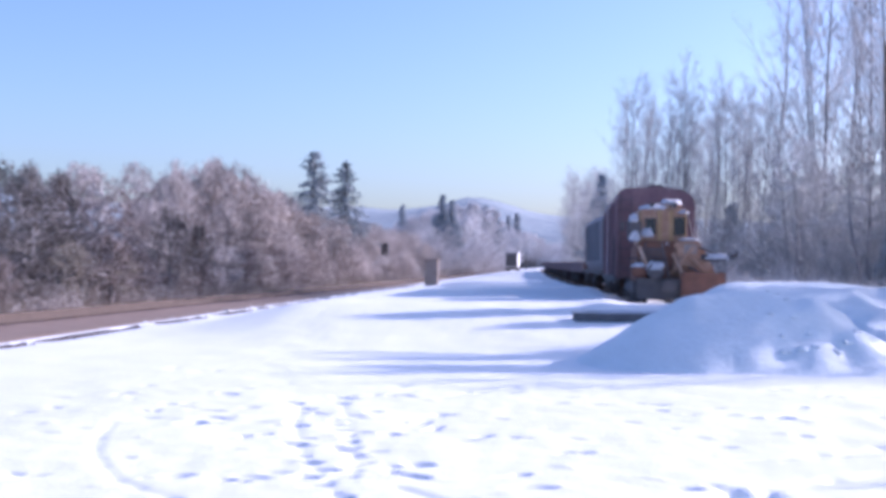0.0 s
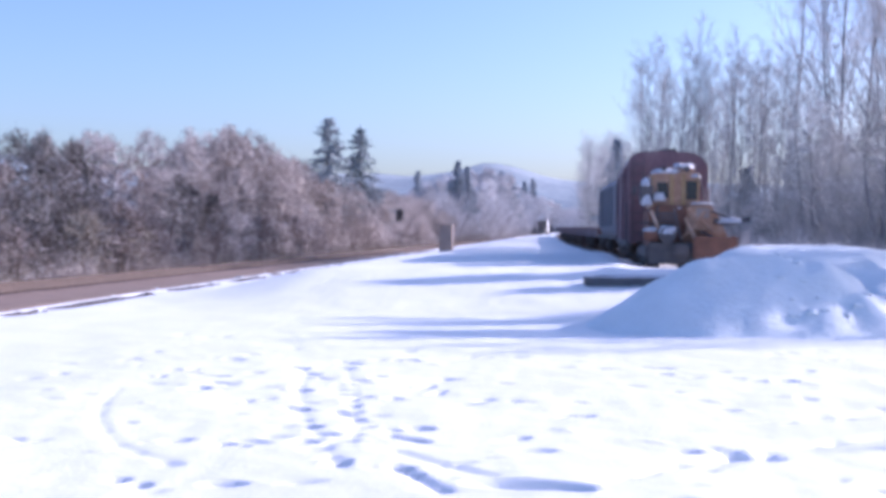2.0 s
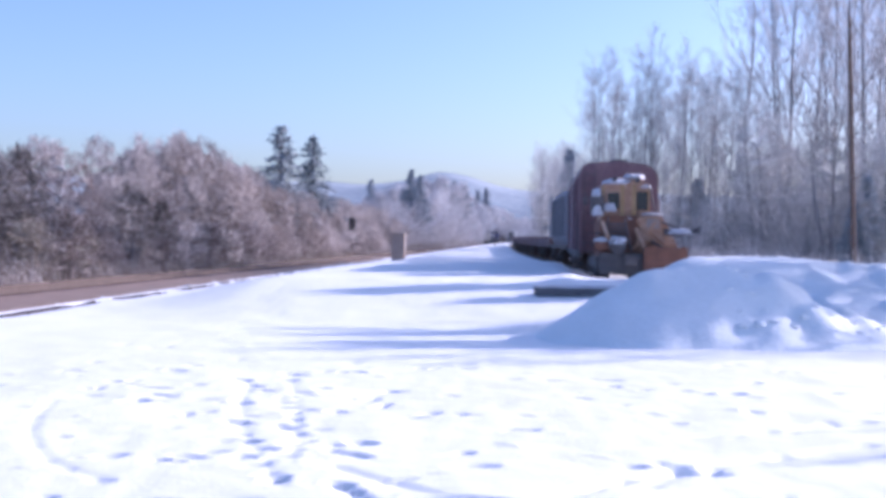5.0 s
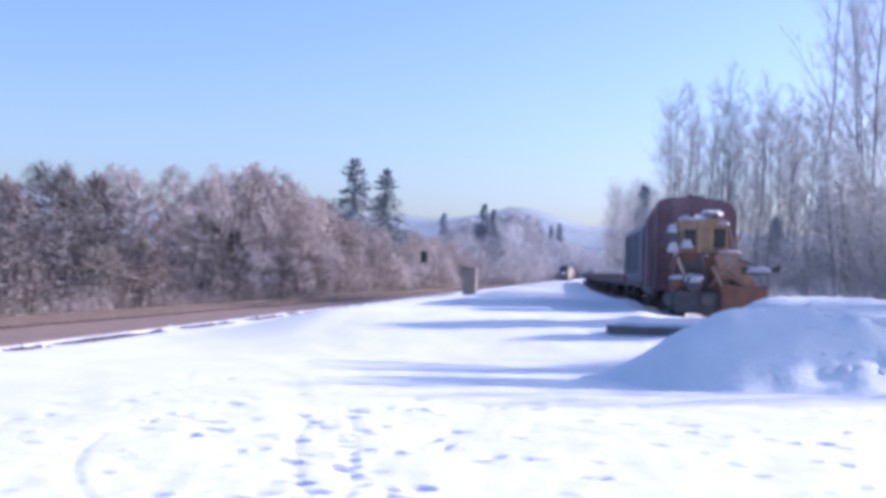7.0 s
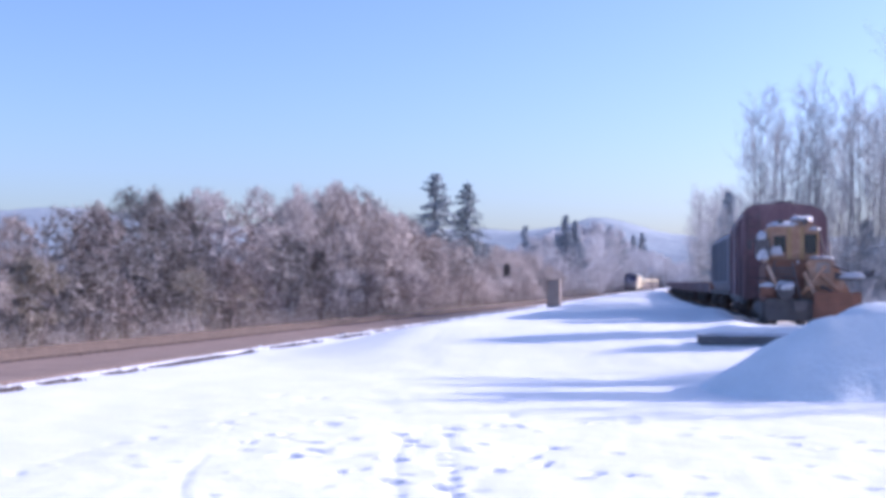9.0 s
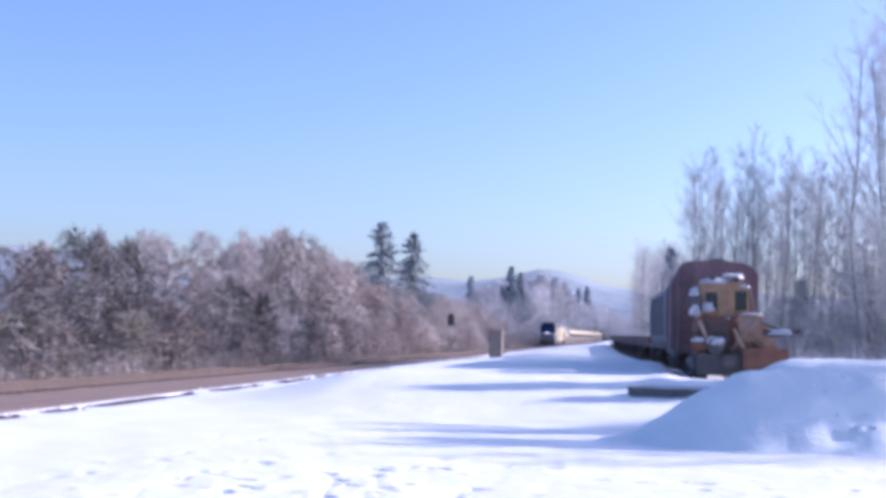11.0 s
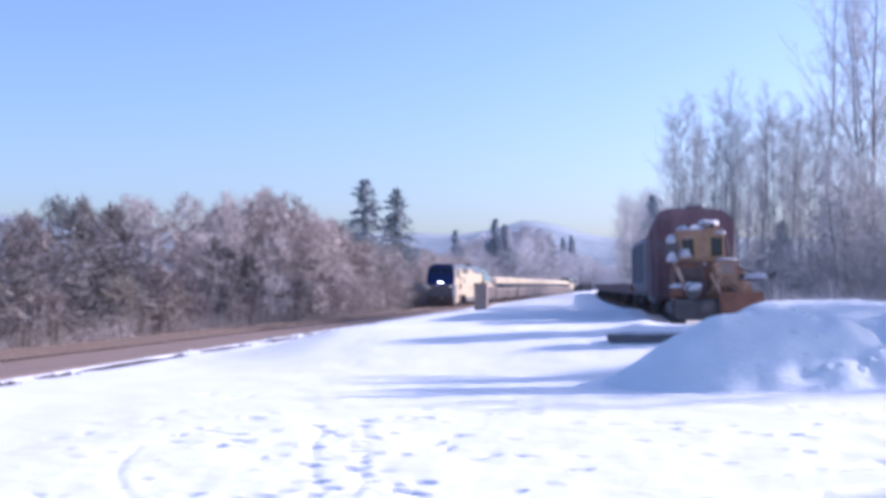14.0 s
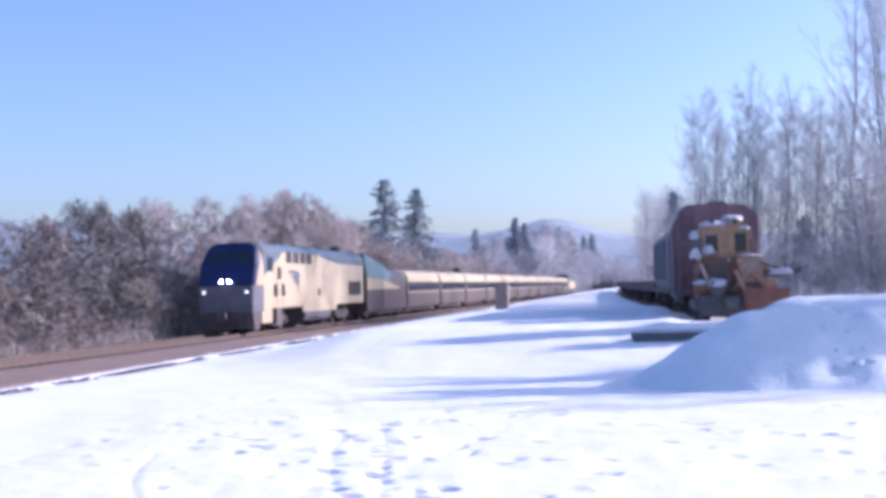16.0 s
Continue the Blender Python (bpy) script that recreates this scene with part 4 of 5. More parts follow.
def make_flatcars():
    ob = thing("gondola_car", "low dark rusty gondola car parked on the siding", "freight car", "low cars on the siding")
    n = 15.6
    part("floor", block(-1.45, 1.45, 0, n, 0.95, 1.1), DARK_STEEL, ob)
    for s in (-1, 1):
        part("side_wall", block(s * 1.38, s * 1.46, 0, n, 1.1, 1.55), GONDOLA, ob)
        for k in range(9):
            y = 0.1 + k * 1.9
            part("side_post", block(s * 1.46, s * 1.54, y, y + 0.14, 0.95, 1.75 if k % 2 else 1.6), GONDOLA, ob)
    for y in (0.0, n - 0.08):
        part("end_wall", block(-1.38, 1.38, y, y + 0.08, 1.1, 1.65), RUST, ob)
    part("centre_sill", block(-0.3, 0.3, 0.1, n - 0.1, 0.6, 0.95), DARK_STEEL, ob)
    bogie(ob, 2.0), bogie(ob, n - 2.0)
    coupler(ob, 0, -1), coupler(ob, n, 1)
    for i in range(9):
        y = 81.2 + i * 17.1
        m = siding_pose(y, 15.6)
        if i == 0:
            ob.matrix_basis = m
        else:
            copy_thing(ob, m)


make_flatcars()


def make_machine():
    ob = thing("track_machine", "faded orange snow-dusted track maintenance machine with plough wing", "rail machine")
    ob.matrix_world = siding_pose(43, 4.0)
    fr = part("frame", block(-1.15, 1.15, -0.6, 4.0, 0.55, 0.95), DARK_STEEL, ob, bevel=0.03)
    part("buffer_beam", block(-1.05, 1.0, -0.75, -0.6, 0.35, 1.1), DARK_STEEL, fr, bevel=0.03)
    bogie(ob, 1.8, 2.2)
    coupler(ob, -0.7, -1)
    part("engine_hood", loft([[(-1.0, y, 0.95), (0.95, y, 0.95), (0.95, y, 2.2), (0.75, y, 2.4), (-0.85, y, 2.4), (-1.0, y, 2.2)] for y in (-0.1, 3.6)]), RUST, ob, bevel=0.03)
    cab = part("cab", loft([[(-0.95, 0.1, 2.3), (0.75, 0.1, 2.3), (0.75, 0.1, 3.45), (0.6, 0.1, 3.58), (-0.8, 0.1, 3.58), (-0.95, 0.1, 3.45)], [(-0.95, 2.6, 2.3), (0.75, 2.6, 2.3), (0.75, 2.6, 3.45), (0.6, 2.6, 3.58), (-0.8, 2.6, 3.58), (-0.95, 2.6, 3.45)]]), ORANGE, ob, bevel=0.02)
    part("windscreen", block(0.28, 0.70, 0.06, 0.095, 2.6, 3.25), GLASS, cab, "dark cab glass")
    part("windscreen", block(-0.72, -0.34, 0.06, 0.095, 2.65, 3.2), GLASS, cab, "dark cab glass")
    for x in (-0.28, 0.12):
        part("post", block(x, x + 0.12, -0.02, 0.09, 2.25, 3.5), YELLOW, cab, "yellow upright")
    part("snow_face", lumpy(-0.92, -0.45, -0.04, 0.10, 2.55, 2.85, 31), CRUST, cab, "snow plastered over the cab glass")
    part("snow_cap", lumpy(-0.9, 0.1, -0.02, 1.2, 3.52, 3.70, 32), CRUST, cab, "drift of snow on the cab roof")
    part("snow_face", lumpy(-0.15, 0.25, -0.10, 0.0, 2.28, 2.38, 34), CRUST, cab, "snow caught below the windscreen")
    part("roof_hood", block(-0.45, 0.55, 0.3, 2.0, 3.58, 3.74), ORANGE, cab, bevel=0.05)
    part("snow_cap", lumpy(-0.12, 0.62, 0.2, 2.0, 3.70, 3.93, 2), CRUST, cab, "thin cap of snow")
    part("snow_cap", lumpy(0.42, 0.8, -0.05, 0.5, 3.38, 3.50, 6), CRUST, cab, "thin cap of snow")
    tank = part("side_box", block(-1.32, -0.88, -0.35, 0.5, 2.45, 3.1), DARK_STEEL, ob, bevel=0.04)
    part("snow_face", lumpy(-1.30, -0.92, -0.45, 0.3, 2.40, 2.80, 3), CRUST, tank, "snow plastered on the box")
    part("snow_cap", lumpy(-1.30, -0.98, -0.4, 0.3, 3.05, 3.34, 4), CRUST, tank, "cap of snow")
    part("mirror_arm", rod((-0.95, 0, 3.1), (-1.55, -0.2, 3.0), 0.035, 8), DARK_STEEL, tank)
    part("mirror", block(-1.62, -1.46, -0.24, -0.18, 2.75, 3.05), DARK_STEEL, tank, bevel=0.02)
    drum = part("winch_drum", rod((-0.42, -0.95, 1.35), (-0.42, -0.1, 1.35), 0.28, 20), DARK_STEEL, ob)
    part("snow_cap", lumpy(-0.72, -0.1, -1.0, -0.15, 1.4, 1.68, 5), CRUST, drum, "round cap of snow")
    for a, b, r in (((0.22, -0.35, 1.95), (0.62, -0.7, 1.05), 0.07), ((0.3, -0.2, 2.3), (1.25, -0.35, 1.4), 0.08), ((-0.95, -0.3, 2.2), (-0.5, -0.5, 1.1), 0.06), ((0.1, -0.4, 1.2), (0.9, -0.5, 2.2), 0.05)):
        part("brace", rod(a, b, r, 8), ORANGE, ob, "orange diagonal brace")
    part("wing_mast", loft([[(0.15, y, 0.95), (1.75, y, 0.95), (1.7, y, 1.35), (1.25, y, 2.25), (0.9, y, 2.5), (0.3, y, 2.5)] for y in (-0.1, 0.7)]), ORANGE, ob, "sloping orange mast of the wing", bevel=0.05)
    bm = block(0.35, 1.2, -0.3, -0.05, 1.5, 2.4)
    part("control_box", bm, ORANGE, ob, bevel=0.06)
    part("access_panel", block(0.6, 1.05, -0.335, -0.3, 1.95, 2.3), BEIGE, ob, "dusty pale panel", bevel=0.01)
    # pale rod added to draw the sunlit edge right of the cab
    part("upright_rod", rod((1.05, -0.1, 2.45), (1.05, -0.1, 3.0), 0.04, 8), BEIGE, ob, "pale upright strip as a lit edge")
    wing = extrude_x([(-1.25, 0.2), (-1.02, 0.16), (-0.86, 0.5), (-0.8, 0.95), (-0.92, 1.25), (-1.08, 1.32), (-0.98, 0.95), (-1.02, 0.55)], 0.45, 1.95)
    pw = part("plough_wing", wing, RUST, ob, "curved orange plough wing", bevel=0.01)
    for x in (0.6, 1.2, 1.8):
        part("wing_rib", block(x, x + 0.06, -0.86, -0.5, 0.4, 1.35), RUST, pw)
    part("wing_hinge", block(0.5, 1.8, -0.85, -0.35, 0.7, 1.0), RUST, pw, bevel=0.04)
    arm = part("wing_arm", loft([[(x, y, z) for y, z in ((-0.35, b), (-0.1, b), (-0.1, t), (-0.35, t))] for x, b, t in ((1.2, 1.75, 1.98), (1.7, 1.68, 1.86), (2.2, 1.78, 1.96), (2.45, 1.85, 2.05))]), DARK_STEEL, ob, bevel=0.02)
    part("snow_cap", lumpy(1.28, 2.25, -0.4, -0.05, 1.78, 1.98, 8), CRUST, arm, "snow lying along the arm")
    part("exhaust", rod((0.55, 2.0, 3.5), (0.55, 2.0, 4.0), 0.06, 10), DARK_STEEL, ob)
    part("radiator_panel", block(-0.75, -0.1, -0.14, -0.1, 1.45, 2.15), DARK_STEEL, ob, "dark radiator grille", bevel=0.01)
    for k in range(5):
        part("grille_bar", block(-0.72, -0.13, -0.17, -0.14, 1.5 + k * 0.13, 1.54 + k * 0.13), RUST, ob)
    for a, b, r in (((-0.15, -0.25, 2.3), (0.05, -0.75, 1.15), 0.035), ((0.75, -0.4, 1.5), (1.6, -0.75, 1.05), 0.05), ((1.1, -0.3, 2.2), (1.9, -0.25, 1.9), 0.04), ((-1.05, -0.45, 1.15), (-0.7, -0.2, 2.35), 0.03), ((0.95, 0.0, 2.5), (0.72, 0.05, 3.4), 0.03)):
        part("hydraulic_ram", rod(a, b, r, 8), DARK_STEEL, ob)
    for x in (-0.9, 0.68):
        part("handrail", rod((x, -0.02, 2.3), (x, -0.02, 3.5), 0.025, 6), YELLOW, ob)
    part("work_lamp", rod((-0.5, -0.02, 3.66), (-0.5, 0.2, 3.66), 0.09, 12), DARK_STEEL, ob)
    part("work_lamp", rod((0.3, -0.02, 3.66), (0.3, 0.2, 3.66), 0.09, 12), DARK_STEEL, ob)
    part("toolbox", block(-1.2, -0.7, -0.55, -0.1, 1.15, 1.5), RUST, ob, bevel=0.03)
    part("snow_cap", lumpy(-1.22, -0.72, -0.55, -0.1, 1.48, 1.62, 12), CRUST, ob, "thin snow on the toolbox")
    part("snow_cap", lumpy(0.4, 1.2, -0.3, 0.5, 2.42, 2.52, 13), CRUST, ob, "thin snow on the control box")
    for z in (1.35, 1.75):
        part("step", block(-1.3, -0.95, -0.2, 0.2, z, z + 0.05), DARK_STEEL, ob)


make_machine()


# ---- the passenger train; each vehicle's own origin is its front end on the rail, y towards its rear ----
def make_locomotive():
    ob = thing("locomotive", "cream and silver diesel locomotive with dark navy nose and lit headlamps", "locomotive")
    w = 1.52

    def ring(y, z0, z1, top):
        s = min(0.42, (z1 - z0) * 0.25)
        return [(-w, y, z0), (w, y, z0), (w, y, z1 - s), (w - 0.22, y, z1 - s * 0.35), (top, y, z1), (-top, y, z1), (-w + 0.22, y, z1 - s * 0.35), (-w, y, z1 - s)]
    part("body", loft([ring(1.25, 1.15, 4.38, 0.85), ring(6, 1.15, 4.42, 0.9), ring(20.6, 1.15, 4.3, 0.9)]), SILVER, ob, bevel=0.02)
    # nose: lower grey mask, slanted navy face
    part("nose", loft([[(-1.35, 0.12, 1.0), (1.35, 0.12, 1.0), (1.38, 0.05, 2.3), (-1.38, 0.05, 2.3)], [(-w, 0.75, 1.0), (w, 0.75, 1.0), (w, 0.75, 2.3), (-w, 0.75, 2.3)], [(-w, 1.3, 1.0), (w, 1.3, 1.0), (w, 1.3, 2.3), (-w, 1.3, 2.3)]]), NOSE_GREY, ob, "grimy grey lower nose", bevel=0.04)
    part("cab_face", loft([[(-1.4, 0.02, 2.3), (1.4, 0.02, 2.3), (1.46, 0.35, 2.3), (-1.46, 0.35, 2.3)], [(-1.38, 0.55, 3.45), (1.38, 0.55, 3.45), (1.48, 0.95, 3.45), (-1.48, 0.95, 3.45)], [(-1.2, 1.02, 4.12), (1.2, 1.02, 4.12), (1.35, 1.3, 4.12), (-1.35, 1.3, 4.12)], [(-0.8, 1.22, 4.4), (0.8, 1.22, 4.4), (0.9, 1.4, 4.41), (-0.9, 1.4, 4.41)]]), NAVY, ob, "dark navy slanted face", bevel=0.03)
    for s in (-1, 1):
        part("windscreen", loft([[(s * 0.08, 0.50, 3.38), (s * 1.2, 0.50, 3.38), (s * 1.2, 0.58, 3.38), (s * 0.08, 0.58, 3.38)], [(s * 0.08, 0.90, 4.0), (s * 1.02, 0.90, 4.0), (s * 1.02, 1.0, 4.0), (s * 0.08, 1.0, 4.0)]]), GLASS, ob, "black windscreen")
        side = loft([[(s * 1.46, 0.35, 2.3), (s * w, 1.27, 2.3), (s * (w - 0.2), 1.27, 2.3)], [(s * 1.46, 0.78, 3.3), (s * w, 1.27, 3.3), (s * (w - 0.2), 1.27, 3.3)], [(s * 1.3, 1.25, 4.15), (s * 1.36, 1.28, 4.15), (s * 1.2, 1.28, 4.15)]])
        part("cab_cheek", side, SILVER, ob)
        # slate sweep from the roof down to the cab side
        part("side_window", block(s * (w + 0.003), s * (w + 0.02), 1.75, 2.65, 3.0, 3.7), GLASS, ob, bevel=0.006)
        part("roof_stripe", loft([[(s * (w + 0.004), 1.3, 2.75), (s * (w + 0.012), 1.3, 2.75), (s * (w + 0.012), 1.3, 3.95), (s * (w + 0.004), 1.3, 3.95)], [(s * (w + 0.004), 4.0, 3.85), (s * (w + 0.012), 4.0, 3.85), (s * (w + 0.012), 4.0, 3.97), (s * (w + 0.004), 4.0, 3.97)]]), ROOF_SLATE, ob, "slate blue sweep")
        part("roof_stripe", loft([[(s * (w + 0.004), 11.0, 3.88), (s * (w + 0.012), 11.0, 3.88), (s * (w + 0.012), 11.0, 3.95), (s * (w + 0.004), 11.0, 3.95)], [(s * (w + 0.004), 14.5, 3.55), (s * (w + 0.012), 14.5, 3.55), (s * (w + 0.012), 14.5, 3.92), (s * (w + 0.004), 14.5, 3.92)], [(s * (w + 0.004), 20.5, 3.5), (s * (w + 0.012), 20.5, 3.5), (s * (w + 0.012), 20.5, 3.86), (s * (w + 0.004), 20.5, 3.86)]]), ROOF_SLATE, ob, "slate blue sweep")
        for k in range(4):
            y = 4.8 + k * 1.18
            part("intake_grille", block(s * (w + 0.004), s * (w + 0.03), y, y + 0.86, 3.45, 4.02), VENT, ob, "dark air intake grille")
        vent = part("radiator_vent", block(s * (w + 0.003), s * (w + 0.03), 17.0, 19.9, 1.66, 2.5), VENT, ob, "dark louvred vent")
        for k in range(5):
            part("louvre", block(s * (w + 0.03), s * (w + 0.05), 17.05 + k * 0.62, 17.15 + k * 0.62, 1.68, 2.48), DARK_STEEL, vent)
        for y in (2.75, 4.0):
            part("number_box", block(s * (w + 0.003), s * (w + 0.02), y, y + 0.5, 1.75, 2.35), GLASS, ob)
        part("hatch", block(s * (w + 0.003), s * (w + 0.012), 10.5, 10.85, 1.7, 2.1), VENT, ob)
        door = part("cab_door", block(s * (w + 0.003), s * (w + 0.015), 3.3, 3.95, 1.3, 3.4), SILVER, ob)
        part("door_window", block(s * (w + 0.016), s * (w + 0.025), 3.42, 3.83, 2.6, 3.2), GLASS, door)
        for y in (3.2, 4.05):
            part("upright_rod", rod((s * (w + 0.06), y, 0.6), (s * (w + 0.06), y, 3.3), 0.016, 6), SILVER, ob, "pale grab rail")
        # emblem: three swept bars
        for k in range(3):
            y, z = 5.0 + 0.40 * k, 3.02 - 0.24 * k
            bars = [(y, z - 0.06), (y + 0.5, z + 0.06), (6.75, z + 0.02), (7.05 - 0.1 * k, z - 0.12), (6.78, 1.98), (6.70, 2.3 - 0.1 * k), (6.62, z - 0.16), (y + 0.5, z - 0.13)]
            part("emblem_bar", extrude_x(bars, s * (w + 0.004), s * (w + 0.010 + 0.002 * k)), EMBLEM, ob, "grey swept bar")
        part("skirt", block(s * (w - 0.06), s * w, 7.6, 14.3, 0.85, 1.15), SILVER, ob)
        part("skirt", block(s * (w - 0.3), s * (w - 0.02), 1.0, 2.6, 0.45, 1.15), SILVER, ob, bevel=0.02)
        part("step_well", block(s * (w - 0.25), s * (w - 0.02), 3.2, 4.05, 0.35, 1.15), DARK_STEEL, ob)
        part("headlamp", rod((s * 0.2, -0.06, 2.5), (s * 0.2, 0.25, 2.5), 0.055, 16), LAMP_GLOW, ob, "lit round headlamp")
        part("ditch_light", rod((s * 1.08, -0.02, 2.0), (s * 1.08, 0.2, 2.0), 0.05, 14), DITCH_GLOW, ob, "small lit lamp")
    part("fuel_tank", loft([[(-1.3, y, 0.35), (1.3, y, 0.35), (1.45, y, 0.6), (1.45, y, 1.12), (-1.45, y, 1.12), (-1.45, y, 0.6)] for y in (8.2, 13.4)]), NOSE_GREY, ob, bevel=0.03)
    part("pilot", loft([[(-1.4, 0.25, 0.18), (1.4, 0.25, 0.18), (1.4, 0.05, 1.0), (-1.4, 0.05, 1.0)], [(-1.45, 0.9, 0.2), (1.45, 0.9, 0.2), (1.5, 0.9, 1.05), (-1.5, 0.9, 1.05)]]), DARK_STEEL, ob, bevel=0.02)
    cap = [(w + 0.012, -0.42), (w - 0.21, -0.14), (0.88, 0.02), (-0.88, 0.02), (-w + 0.21, -0.14), (-w - 0.012, -0.42), (-w + 0.25, -0.2), (w - 0.25, -0.2)]
    part("roof_panel", loft([[(x, y, z + h) for x, h in cap] for y, z in ((1.35, 4.39), (6, 4.425), (20.5, 4.31))]), ROOF_SLATE, ob, "slate blue roof")
    part("horn", block(-0.3, 0.3, 19.3, 19.7, 4.35, 4.75), DARK_STEEL, ob, bevel=0.04)
    part("exhaust_stack", block(-0.35, 0.35, 12.5, 13.4, 4.3, 4.55), DARK_STEEL, ob, bevel=0.03)
    part("rear_door", block(-0.5, 0.5, 20.6, 20.66, 1.2, 3.3), DARK_STEEL, ob)
    bogie(ob, 4.6, 2.6), bogie(ob, 17.1, 2.6)
    coupler(ob, 0.2, -1), coupler(ob, 20.5, 1)
    return ob


def car_ring(y, top, w=1.48, z0=0.55):
    r = 0.5
    return [(-w, y, z0), (w, y, z0), (w, y, top - r * 1.5), (w - 0.08, y, top - r * 0.8), (w - 0.35, y, top - r * 0.25), (w - 0.85, y, top), (-w + 0.85, y, top), (-w + 0.35, y, top - r * 0.25), (-w + 0.08, y, top - r * 0.8), (-w, y, top - r * 1.5)]


def make_power_car():
    ob = thing("baggage_car", "teal, cream and brown baggage car with a swept tail fin", "passenger car")
    n = 12.2
    part("body", loft([car_ring(0.25, 3.35), car_ring(n, 3.35)]), BROWN, ob, bevel=0.02)
    w = 1.48
    for s in (-1, 1):
        part("fin", loft([[(s * (w - 0.10), 0.25, 2.75), (s * (w + 0.03), 0.25, 2.75), (s * (w - 0.20), 0.25, 4.3), (s * (w - 0.5), 0.25, 4.3)], [(s * (w - 0.10), 5.0, 2.62), (s * (w + 0.03), 5.0, 2.62), (s * (w - 0.20), 5.0, 3.72), (s * (w - 0.5), 5.0, 3.72)], [(s * (w - 0.10), 10.6, 2.3), (s * (w + 0.03), 10.6, 2.3), (s * (w - 0.05), 10.6, 2.45), (s * (w - 0.2), 10.6, 2.45)]]), TEAL, ob, "teal swept fin")
        part("cream_band", loft([[(s * (w + 0.004), 0.3, 1.95), (s * (w + 0.025), 0.3, 1.95), (s * (w + 0.025), 0.3, 2.75), (s * (w + 0.004), 0.3, 2.75)], [(s * (w + 0.004), 5.0, 1.98), (s * (w + 0.025), 5.0, 1.98), (s * (w + 0.025), 5.0, 2.62), (s * (w + 0.004), 5.0, 2.62)], [(s * (w + 0.004), 9.8, 2.0), (s * (w + 0.025), 9.8, 2.0), (s * (w + 0.025), 9.8, 2.08), (s * (w + 0.004), 9.8, 2.08)]]), CREAM, ob, "cream band")
        part("baggage_door", block(s * (w + 0.004), s * (w + 0.02), 4.5, 6.4, 0.7, 1.9), BROWN, ob)
    part("fin_roof", loft([[(-w + 0.5, 0.25, 3.3), (w - 0.5, 0.25, 3.3), (w - 0.5, 0.25, 4.28), (-w + 0.5, 0.25, 4.28)], [(-w + 0.5, 5, 3.3), (w - 0.5, 5, 3.3), (w - 0.5, 5, 3.7), (-w + 0.5, 5, 3.7)], [(-w + 0.5, 7.6, 3.3), (w - 0.5, 7.6, 3.3), (w - 0.5, 7.6, 3.36), (-w + 0.5, 7.6, 3.36)]]), TEAL, ob)
    part("underframe", block(-1.2, 1.2, 0.3, n, 0.3, 0.6), DARK_STEEL, ob)
    wheelset(ob, n - 0.4)
    bogie(ob, 1.6, 1.8)
    return ob


def make_coach():
    ob = thing("passenger_coach", "low cream and brown passenger coach with a dark window band", "passenger car", "coaches of the train")
    n, w = 13.0, 1.48
    part("body", loft([car_ring(0.12, 3.34), car_ring(n - 0.12, 3.34)]), BROWN, ob, bevel=0.02)
    for s in (-1, 1):
        part("upper_panel", loft([[(s * (w + 0.004), y, 2.5), (s * (w + 0.02), y, 2.5), (s * (w - 0.06), y, 2.95), (s * (w - 0.33), y, 3.24), (s * (w - 0.38), y, 3.2), (s * (w - 0.1), y, 2.9)] for y in (0.15, n - 0.15)]), CREAM, ob, "cream upper side")
        band = part("window_band", block(s * (w + 0.004), s * (w + 0.014), 0.15, n - 0.15, 1.78, 2.5), BAND, ob, "dark window band")
        for k in range(7):
            y = 0.95 + k * 1.65
            part("window", block(s * (w + 0.014), s * (w + 0.024), y, y + 1.25, 1.88, 2.42), GLASS, band)
        part("stripe", block(s * (w + 0.004), s * (w + 0.016), 0.15, n - 0.15, 1.66, 1.74), CREAM, ob, "thin cream stripe")
        part("door", block(s * (w + 0.004), s * (w + 0.018), 0.2, 0.85, 0.7, 1.62), BROWN, ob)
    part("roof", loft([[(-0.95, y, 3.25), (0.95, y, 3.25), (0.6, y, 3.38), (-0.6, y, 3.38)] for y in (0.15, n - 0.15)]), CREAM, ob)
    part("underframe", block(-1.15, 1.15, 0.8, n - 0.8, 0.28, 0.6), DARK_STEEL, ob)
    part("gangway", block(-0.8, 0.8, n - 0.12, n + 0.12, 0.7, 2.9), DARK_STEEL, ob)
    wheelset(ob, n, 0.42, 0.42)
    return ob


def make_cab_unit():
    ob = thing("cab_car", "dark green and cream cab unit at the train's tail", "passenger car")
    part("body", loft([car_ring(0.2, 3.9), car_ring(12, 4.2), car_ring(16.5, 4.2)]), DARK_GREEN, ob, bevel=0.03)
    for s in (-1, 1):
        part("side_panel", block(s * 1.484, s * 1.5, 0.4, 15.5, 1.3, 2.6), CREAM, ob)
    part("underframe", block(-1.2, 1.2, 0.3, 16, 0.5, 1.0), DARK_STEEL, ob)
    bogie(ob, 2.5, 2.6), bogie(ob, 14, 2.6)
    return ob


TRAIN = [(make_locomotive(), 0.0, 20.9), (make_power_car(), 21.5, 12.2)]
first_coach = make_coach()
for i in range(11):
    TRAIN.append((first_coach if i == 0 else copy_thing(first_coach, Matrix()), 33.9 + i * 13.25, 13.0))
TRAIN.append((make_cab_unit(), 33.9 + 11 * 13.25 + 0.3, 16.7))


